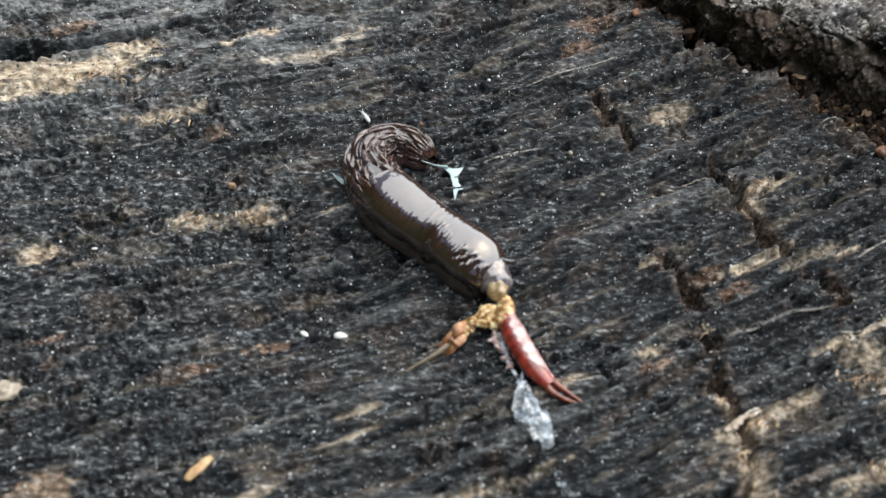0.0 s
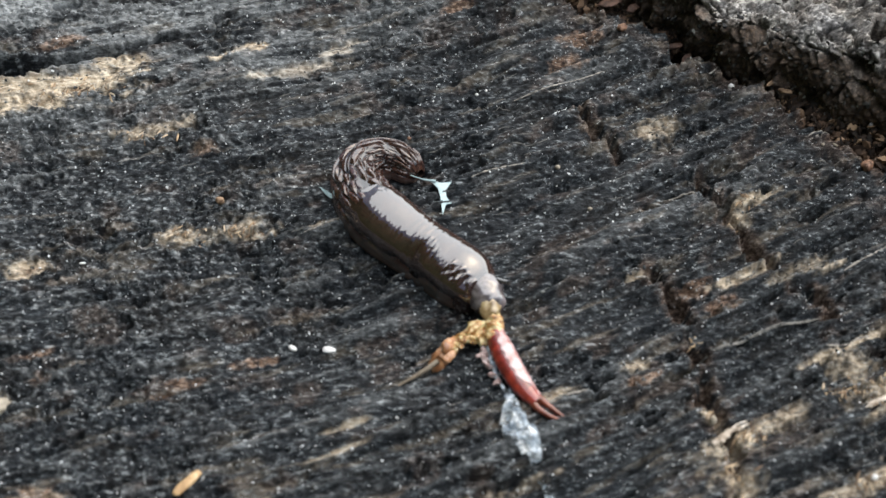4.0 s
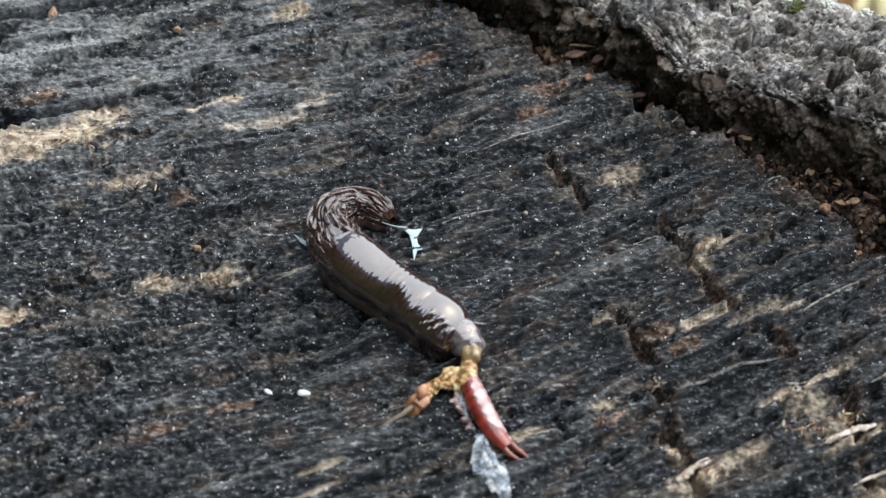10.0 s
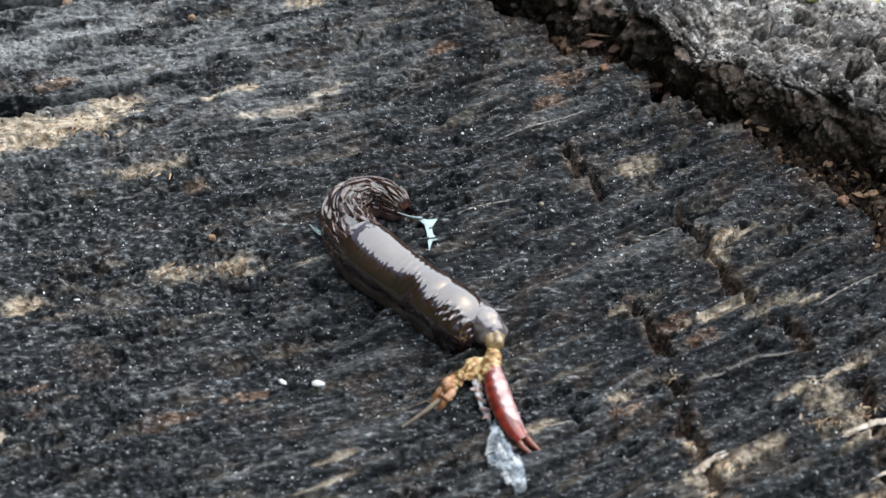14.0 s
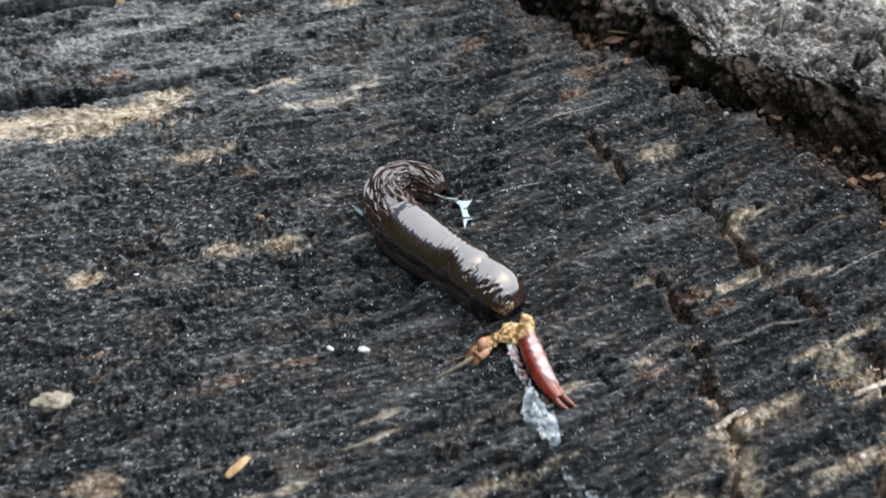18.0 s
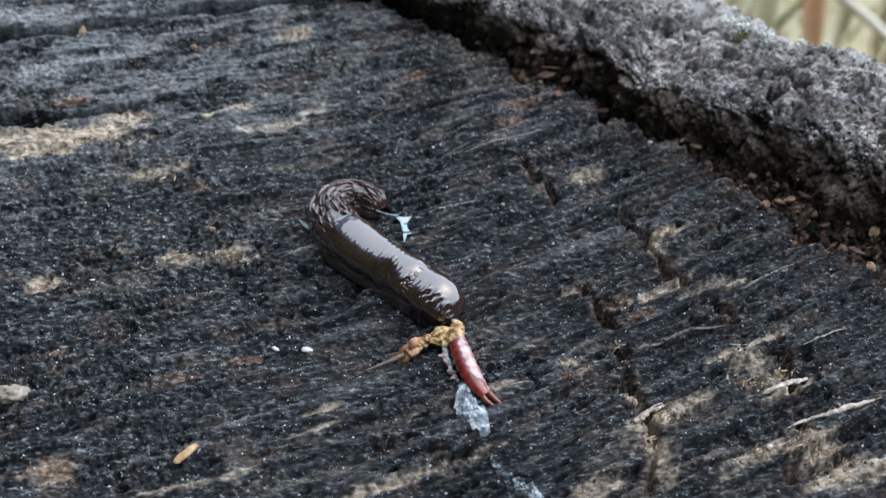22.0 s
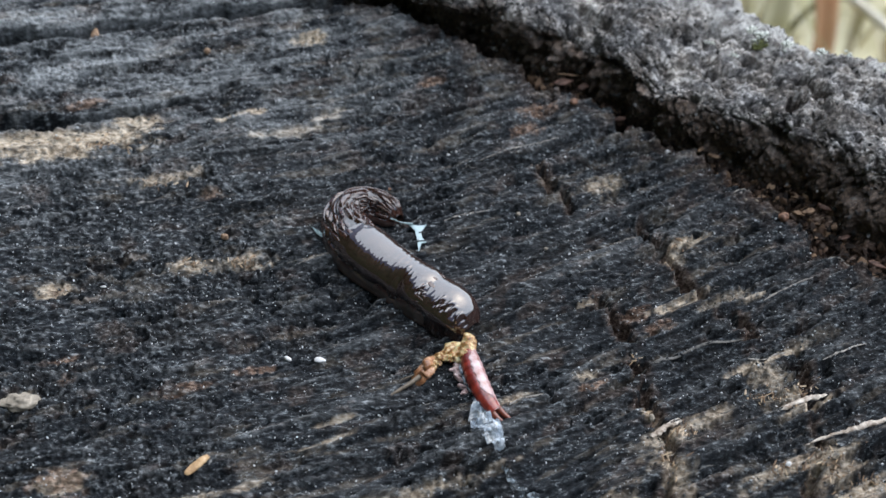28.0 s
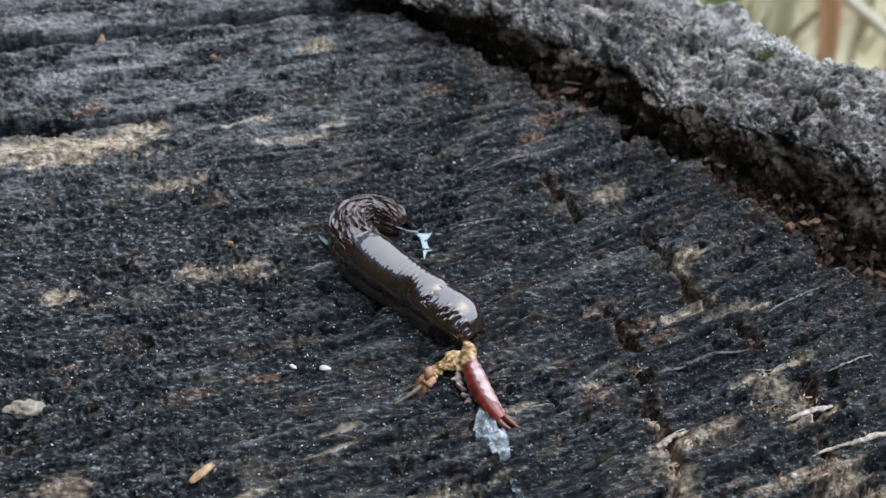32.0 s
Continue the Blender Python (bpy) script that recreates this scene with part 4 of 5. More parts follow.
def build_slug():
    slug = tagged(new("slug"), "small wet glossy dark brown slug curled on the charred wood", "slug")
    slug.location = (0, 0, 0)
    _, s_all = spline(AXIS, 50)
    length = s_all[-1]
    m0, m1 = 0.455 * length, length

    def tubercles(s, a):
        u = a * 1.75 + 0.15 * (fbm2(s / 2, a * 2, 131, 2) - 0.5)
        near, second, _ = cells2(s / 1.9, u / 0.42, 133)
        groove = smooth(0.0, 0.5, second - near)
        fade = smooth(0.2, 1.2, s) * smooth(0.05, 0.35, np.sin(a))
        skirt = 0.10 * smooth(0.25, 0.05, np.sin(a))
        return fade * 0.34 * (groove - 0.8) + skirt + 0.03 * (fbm2(s / 0.4, a * 5, 135, 2) - 0.5)

    body, s = slug_surface(420, 200, tubercles)
    sg, ag = np.meshgrid(s, np.linspace(0, np.pi, 200), indexing="ij")
    near, second, _ = cells2(sg / 1.9, (ag * 1.75 + 0.15 * (fbm2(sg / 2, ag * 2, 131, 2) - 0.5)) / 0.42, 133)
    furrow = 0.9 * smooth(0.20, 0.03, second - near)
    sole = smooth(0.22, 0.04, np.sin(ag))
    me = mesh_from("body", body.reshape(-1, 3), grid_faces(420, 200), SKIN, True, np.stack([furrow, 0.25 * sole, 0 * sole], -1).reshape(-1, 3))
    part("body", me, slug, "dark brown body with furrowed wrinkled skin")

    # sole of the foot, a pale-edged slab under the body
    rows, _ = spline(AXIS, 90)
    tan = np.gradient(rows[:, :2], axis=0)
    tan /= np.linalg.norm(tan, axis=1, keepdims=True)
    side = np.stack([-tan[:, 1], tan[:, 0]], 1)
    half = rows[:, 2:3] / 2 + 0.16
    lo, hi = rows[:, :2] - side * half, rows[:, :2] + side * half
    ring = []
    for t, z in ((0.97, 0.30), (1.0, 0.12), (0.97, -0.15)):
        mid = (lo + hi) / 2
        ring.append((np.c_[mid + (lo - mid) * t, np.full(90, z + SLUG_Z)], np.c_[mid + (hi - mid) * t, np.full(90, z + SLUG_Z)]))
    strip = np.stack([ring[0][0], ring[1][0], ring[2][0], ring[2][1], ring[1][1], ring[0][1]], 1)
    part("foot_fringe", mesh_from("foot_fringe", strip.reshape(-1, 3), grid_faces(90, 6), SKIN, True, np.tile((0.1, 0.12, 0), (540, 1))), slug, "narrow paler foot fringe")

    # the mantle: a smooth shield over the fore half, with fine ripples; its front lobe slides forward over the head
    def shield(lobe):
        lo, hi = (0.62 * length, length) if lobe else (m0, 0.92 * length)

        def swell(s_, a_):
            along = (s_ - m0) / (m1 - m0)
            sides_ = smooth(0.08, 0.40, np.sin(a_) + 0.05 * np.sin(s_ * 2.1))
            edge_ = a_ - 2.05 + 0.20 * np.exp(-((along - 0.55) / 0.10) ** 2)
            tooth = np.sin(6.283 * s_ / 0.85 + 5.5 * edge_ + 5.0 * (fbm2(s_ / 1.6, a_ * 1.2, 141, 2) - 0.5)) + 0.5 * np.sin(6.283 * s_ / 0.43 + 7 * fbm2(s_ / 1.1, a_, 142, 2))
            uneven = 0.25 + 1.1 * smooth(0.35, 0.65, fbm2(s_ / 1.3, a_ * 1.5, 144, 2))
            ripple = (0.055 + 0.05 * smooth(0.30, 0.50, along)) * uneven * tooth * smooth(0.42, 0.12, np.abs(edge_)) * smooth(0.05, 0.40, along)
            ripple = ripple + 0.013 * np.sin(6.283 * s_ / 0.62 + 3.0 * fbm2(s_ / 1.5, a_ * 1.3, 146, 2) + 1.2 * a_) * np.exp(-((s_ - 18.4) / 1.3) ** 2)
            dent = 0.06 * (fbm2(s_ / 1.1, a_ * 1.5, 143, 2) - 0.5)
            if lobe:
                ends = smooth(lo, lo + 3.0, s_)
                return -0.12 * (1 - ends) + (0.195 * sides_ * ends + ripple * sides_ + dent) + 0.10 * np.exp(-((along - 0.82) / 0.10) ** 2) * np.sin(a_)
            back = smooth(0.0, 0.10, along + 0.06 * (np.sin(a_) - 1) + 0.05 * (fbm2(a_ * 4, s_ * 0.7, 147, 2) - 0.5))
            front = smooth(hi, hi - 2.0, s_)
            return np.where(along < -0.01, -0.4, 0.17 * sides_ * back - 0.12 * (1 - sides_) + ripple * sides_ * back + dent - 0.30 * (1 - front))
        return swell, lo, hi

    shields = []
    for lobe in (False, True):
        swell, lo, hi = shield(lobe)
        top, s2 = slug_surface(520, 220, swell, 17.8 if lobe else 18.9)
        pick = (s2 >= lo - 0.05) & (s2 <= hi)
        grid = top[pick]
        sg, ag = np.meshgrid(s2[pick], np.linspace(0, np.pi, 220), indexing="ij")
        dark = 0.35 * smooth(0.5, 0.7, fbm2(sg / 0.5, ag * 4, 145, 3))
        nm = "mantle_lobe" if lobe else "mantle"
        me = mesh_from(nm, grid.reshape(-1, 3), grid_faces(len(grid), 220), MANTLE, True, np.stack([dark, 0 * dark, 0 * dark], -1).reshape(-1, 3))
        shields.append(part(nm, me, slug, "smooth glossy front lobe of the mantle" if lobe else "smooth glossy mantle with a silvery sheen"))
    mantle = shields[1]

    # head: reaches out from under the mantle to the food; its own origin lies at its root
    root = Vector((7.7, -11.9, SLUG_Z))
    head = part("head", tube([(-1.6, 1.6, 1.0), (-0.6, 0.7, 1.25), (0.3, -0.3, 1.35), (0.8, -1.2, 1.25), (1.1, -2.1, 1.05), (1.2, -2.7, 0.9)],
                             [1.4, 1.7, 1.75, 1.6, 1.25, 0.5], HEAD, "head", 40, 60, 0.85, 0.22, 0.8, 5), slug, "lilac-grey soft head")
    head.matrix_basis = Matrix.Translation(root * MM)
    for pts, rad, nm in (([(0.9, 0.2, 2.0), (1.5, -0.05, 2.3), (2.3, -0.3, 2.45), (2.7, -0.4, 2.5)], [0.34, 0.28, 0.22, 0.26], "tentacle"),
                         ([(-0.3, -0.6, 2.1), (-0.2, -0.8, 2.35), (-0.1, -1.0, 2.5)], [0.32, 0.28, 0.22], "tentacle"),
                         ([(1.6, -1.6, 0.9), (1.95, -1.85, 0.95), (2.2, -2.0, 1.0)], [0.18, 0.15, 0.13], "feeler")):
        part(nm, tube(pts, rad, FEELER, nm, 14, 24), head, "dark grey half-drawn-in tentacle")
    part("lip", tube([(0.5, -1.9, 1.2), (1.15, -2.35, 1.45), (1.75, -2.1, 1.2)], [0.6, 1.0, 0.5], AMBER, "lip", 28, 40, 0.8, 0.40, 0.7), head, "amber translucent swollen lip")
    return slug, mantle, head


HEAD = skin_material("slug_head", (0.06, 0.046, 0.046), (0.22, 0.19, 0.195), 0.25, 1500)
AMBER = mottled("amber_lip", [(0.3, (0.20, 0.12, 0.05)), (0.7, (0.48, 0.37, 0.20))], 1400, 0.3, 0.2, Coat_Weight=1.0, Coat_Roughness=0.06)

# ---- the food ----


def build_prey():
    """Abdomen and forceps of an earwig with yellow innards hanging from it; origin at the bitten end."""
    prey = tagged(new("earwig_remains"), "half-eaten red-brown earwig abdomen with forceps and yellow innards", "dead insect")
    o = Vector((9.0, -16.2, -0.6))
    prey.location = o * MM
    axis = np.array([(0.0, 0.0, 0.9), (0.55, -1.9, 1.0), (1.25, -3.8, 1.0), (2.2, -5.6, 0.85), (3.1, -6.7, 0.65)])
    rows, s = spline(np.c_[axis, [0.70, 0.95, 0.98, 0.84, 0.56]], 181)
    for k in range(9):
        seg = rows[k * 20:min(k * 20 + 25, 181)]
        t = np.linspace(0, 1, len(seg))
        tan = np.gradient(seg[:, :3], axis=0)
        tan /= np.linalg.norm(tan, axis=1, keepdims=True)
        side = np.cross(tan, (0, 0, 1))
        side /= np.linalg.norm(side, axis=1, keepdims=True)
        up = np.cross(side, tan)

        def shell(lo, hi, count, grow, wrap):
            a = np.linspace(lo, hi, count, endpoint=not wrap)
            ring = side[:, None] * np.cos(a)[None, :, None] + 0.80 * up[:, None] * np.sin(a)[None, :, None]
            girth = seg[:, 3] * (0.955 + 0.07 * t ** 1.5)
            return seg[:, None, :3] + ring * (girth[:, None] + grow(t[:, None], a[None, :]))[..., None]

        v = shell(0, 2 * np.pi, 40, lambda q, a: 0 * a + 0 * q, True)
        part("segment", mesh_from("segment", v.reshape(-1, 3), grid_faces(len(seg), 40, True), CHITIN), prey)
    # a pale layer painting the back's sheen runs over the rings, with a scalloped edge
    t = np.linspace(0, 1, 181)[:, None]
    tan = np.gradient(rows[:, :3], axis=0)
    tan /= np.linalg.norm(tan, axis=1, keepdims=True)
    side = np.cross(tan, (0, 0, 1))
    side /= np.linalg.norm(side, axis=1, keepdims=True)
    up = np.cross(side, tan)
    a = np.linspace(0.7, 3.1, 60)[None, :]
    ring = side[:, None] * np.cos(a)[..., None] + 0.80 * up[:, None] * np.sin(a)[..., None]
    edge = 1.12 + 0.17 * np.abs(np.sin(t * np.pi * 9)) + 0.9 * smooth(0.22, 0.02, t) + 1.3 * smooth(0.70, 0.92, t)
    lift = -0.08 + 0.135 * smooth(0.0, 0.22, a - edge) * smooth(0.0, 0.25, 3.1 - a) - 0.018 * np.cos(t * 2 * np.pi * 9) + 0.02 * (fbm2(t * 26, a * 3, 149, 2) - 0.5)
    v = rows[:, None, :3] + ring * (rows[:, 3:4] * 1.0 + lift)[..., None]
    part("back_sheen", mesh_from("back_sheen", v.reshape(-1, 3), grid_faces(181, 60), SHEEN_PINK), prey, "pale pinkish layer that paints the sheen of the back")
    for sgn in (-1, 1):
        pts = [(3.0 + 0.26 * sgn, -6.5 + 0.20 * sgn, 0.65), (3.5 + 0.30 * sgn, -7.1 + 0.24 * sgn, 0.62), (4.4 + 0.22 * sgn, -7.8 + 0.22 * sgn, 0.52), (5.5 + 0.06 * sgn, -8.4 + 0.06 * sgn, 0.40)]
        part("forceps", tube(pts, [0.34, 0.27, 0.19, 0.07], FORCEPS, "forceps", 14, 30), prey, "curved reddish pincer")
    part("torn_end", tube([(0.1, 1.7, 0.9), (0.05, 0.8, 1.0), (-0.1, -0.5, 1.05), (0.3, -1.2, 1.15)], [0.50, 0.70, 0.66, 0.3], INNARDS, "torn_end", 26, 40, 0.9, 0.45, 0.42, 7),
         prey, "wet yellow torn end")
    # the bundle of innards, husk and a leg that swings about the torn end
    guts = part("gut", tube([(0.1, -0.1, 0.8), (-0.7, -0.5, 0.6), (-1.7, -0.6, 0.65), (-2.7, -0.9, 0.55), (-3.6, -1.6, 0.5)], [0.40, 0.48, 0.38, 0.50, 0.3], INNARDS,
                            "gut", 26, 90, 0.7, 0.75, 0.34, 11), prey, "ragged yellow gut")
    rng = random.Random(31)
    for k in range(17):
        t = k / 16
        x, y = 0.1 - 4.3 * t + rng.uniform(-0.25, 0.25), 0.2 - 0.6 * t - 1.9 * t ** 3 + rng.uniform(-0.35, 0.35)
        size = rng.uniform(0.20, 0.62) * (1.5 if t > 0.72 else 1.15)
        mat = HUSK if t > 0.72 else INNARDS
        part("shred", lump_mesh("shred", (size * 1.5, size * 0.75, size * 0.6), mat, 50 + k, 0.8, 3), guts, "amber scrap of husk" if t > 0.72 else "pale yellow shred",
             pose(x * MM, y * MM, (0.55 + rng.uniform(-0.2, 0.3)) * MM, rng.uniform(-30, 30), rng.uniform(-30, 30), rng.uniform(0, 180)))
    part("leg", tube([(-4.5, -2.7, 0.5), (-5.6, -3.5, 0.35), (-6.7, -4.2, 0.22), (-7.7, -4.8, 0.10)], [0.24, 0.20, 0.15, 0.07], HORN, "leg", 10, 30), guts, "thin grey-brown leg")
    part("leg", tube([(-4.3, -2.0, 0.3), (-5.2, -2.35, 0.2), (-6.3, -2.75, 0.12)], [0.08, 0.07, 0.04], HORN, "leg", 8, 20), guts, "hair-thin leg")
    for k, (x, y) in enumerate([(-0.85, -1.5), (-0.75, -2.3), (-0.55, -3.0), (-0.2, -3.9), (-0.95, -2.0), (0.1, -4.6)]):
        part("scrap", lump_mesh("scrap", (0.26, 0.5, 0.2), SCRAP, 70 + k, 0.7, 3), prey, "pinkish torn scrap", pose(x * MM, y * MM, 0.35 * MM, 20, 10, 20 + 25 * k))
    return prey, guts


def build_films():
    ob = part("torn_wing", plate_mesh("torn_wing", [(9.5, -22.4), (9.9, -20.9), (10.2, -22.2), (10.8, -23.4), (11.5, -25.0), (12.0, -26.6), (12.1, -28.2), (11.4, -28.4), (10.6, -27.5), (9.5, -26.0), (9.0, -24.0)],
                                      0.10, WING, lambda x, y: 0.25 + 0 * x, 30, 3, 0.30))
    tagged(ob, "crumpled bluish white insect wing on the wood", "insect wing")
    ob = part("wing_shred", tube([(8.2, -17.2, -0.1), (8.5, -18.7, -0.2), (8.9, -20.1, -0.3), (9.4, -21.2, -0.4), (9.6, -22.0, -0.4)], [0.18, 0.24, 0.18, 0.16, 0.26], WING, "wing_shred", 12, 40, 0.45, 0.2, 0.5))
    tagged(ob, "thin whitish shred of membrane beside the earwig", "membrane shred")
    for pts, w in (([(11.7, -29.4), (12.4, -30.0), (13.2, -30.9), (13.9, -31.4), (13.6, -32.1), (12.7, -31.4)], 4), ([(13.9, -31.9), (15.0, -31.9), (16.2, -33.6), (16.8, -35.2), (15.6, -35.0), (14.4, -33.4)], 5)):
        ob = part("slime_smear", plate_mesh("slime_smear", pts, 0.08, SMEAR, lambda x, y: 0.12 + 0 * x, 22, w, 0.22))
        tagged(ob, "dried bluish white smear of slime on the wood", "slime")
    ob = part("slime_film", plate_mesh("slime_film", [(3.2, 0.55), (4.0, 0.36), (4.6, 0.38), (5.15, 0.52), (4.78, -0.1), (4.6, -0.7), (4.7, -1.4), (5.15, -2.0), (4.65, -2.1), (4.35, -3.3), (4.22, -2.1), (4.12, -1.2), (3.85, -0.1)],
                                       0.05, FILM, lambda x, y: 0.35 + base_height(x, y) - ground(x, y), 22, 9, 0.02))
    tagged(ob, "pale cyan torn film of dried slime beside the slug", "slime")
    part("strand", tube([(1.4, 0.95, 0.2), (2.5, 0.66, 0.0), (3.7, 0.42, -0.05)], [0.05, 0.06, 0.16], FILM, "strand", 8, 20), ob, "thin slime thread")
    ob = part("slime_flake", plate_mesh("slime_flake", [(-6.7, -0.6), (-6.2, -0.8), (-5.5, -1.0), (-5.5, -1.5), (-6.1, -1.1)], 0.06, FILM, lambda x, y: 0.5 + 0 * x, 14, 12, 0.03))
    tagged(ob, "small white flake of dried slime beside the slug's tail", "slime")


def build_springtail():
    bug = tagged(new("springtail"), "tiny white springtail walking over the charred wood", "insect")
    part("abdomen", tube([(-0.75, 0, 0.28), (-0.4, 0, 0.32), (0.0, 0, 0.31), (0.25, 0, 0.27)], [0.10, 0.19, 0.18, 0.12], PALEBUG, "abdomen", 14, 24, 0.9, 0.02, 0.2), bug)
    part("thorax", tube([(0.2, 0, 0.27), (0.4, 0, 0.27), (0.55, 0, 0.26)], [0.13, 0.14, 0.10], PALEBUG, "thorax", 12, 12), bug)
    part("head", tube([(0.52, 0, 0.26), (0.66, 0, 0.26), (0.80, 0, 0.22)], [0.09, 0.12, 0.05], PALEBUG, "head", 12, 12), bug)
    for sgn in (-1, 1):
        part("antenna", tube([(0.76, 0.05 * sgn, 0.25), (0.95, 0.14 * sgn, 0.30), (1.12, 0.20 * sgn, 0.26)], [0.025, 0.022, 0.012], PALEBUG, "antenna", 6, 8), bug)
        for x in (0.1, 0.3, 0.48):
            part("leg", tube([(x, 0.10 * sgn, 0.22), (x, 0.26 * sgn, 0.18), (x, 0.33 * sgn, 0.0)], [0.03, 0.025, 0.012], PALEBUG, "leg", 6, 8), bug)
    return bug


# ---- small loose things ----
BLEACHED = mottled("bleached_wood", [(0.36, (0.22, 0.16, 0.11)), (0.5, (0.50, 0.42, 0.34)), (0.62, (0.80, 0.72, 0.62))], 1500, 0.6, 0.6, 0.0001)
TORN = flake_material("torn_wood", [(0.0, (0.06, 0.035, 0.02)), (0.4, (0.24, 0.15, 0.085)), (0.75, (0.50, 0.36, 0.22)), (1.0, (0.74, 0.60, 0.43))], 0.7)


def build_torn_fibres():
    """Ragged tan fibres pulled up where the wood has checked."""
    rng = random.Random(77)
    verts, faces = [], []
    for cx, cy, rx, ry, count in ((40.0, -29.4, 2.2, 1.8, 60), (43.5, -31.6, 2.2, 0.9, 40), (26.4, -29.2, 0.9, 1.8, 40), (27.6, -25.6, 1.6, 0.6, 30), (40.2, -19.6, 1.2, 1.6, 36), (38.0, -21.0, 1.5, 0.7, 26),
                                  (25.4, -23.6, 0.6, 0.9, 18), (29.8, -3.4, 0.8, 1.0, 20), (31.0, -1.6, 1.4, 0.5, 14), (36.0, -29.6, 2.0, 0.8, 26), (35.6, -21.4, 1.4, 0.5, 16), (25.0, -16.6, 0.5, 1.0, 12),
                                  (-22.7, 5.6, 2.4, 0.8, 26), (-13.2, -4.9, 1.8, 0.8, 24), (-18.0, -5.4, 1.6, 0.7, 18), (-30.0, 11.0, 4.5, 1.2, 40)):
        for _ in range(count):
            x, y = cx + rng.gauss(0, 0.5) * rx, cy + rng.gauss(0, 0.5) * ry
            a, ln, w = rng.choice((-1.65, -1.65, 0.45)) + rng.gauss(0, 0.5), rng.uniform(0.25, 1.0), rng.uniform(0.04, 0.10)
            lift, n = rng.uniform(-0.04, 0.16), len(verts)
            z0 = float(ground(x, y)[0])
            ux, uy = math.cos(a), math.sin(a)
            for t, k in ((0, 0.7), (0.35, 1.0), (0.7, 0.8), (1.0, 0.15)):
                px, py, pz = x + ux * ln * t, y + uy * ln * t, z0 + 0.04 + lift * t
                verts += [(px + uy * w * k, py - ux * w * k, pz - 0.06), (px, py, pz + w * k * 0.8), (px - uy * w * k, py + ux * w * k, pz - 0.06)]
            for q in (0, 3, 6):
                faces += [(n + q, n + q + 3, n + q + 4, n + q + 1), (n + q + 1, n + q + 4, n + q + 5, n + q + 2)]
    ob = part("torn_fibres", mesh_from("torn_fibres", np.array(verts), np.array(faces), TORN))
    tagged(ob, "ragged tan wood fibres torn up along the checks", "wood fibres", kind="stuff")


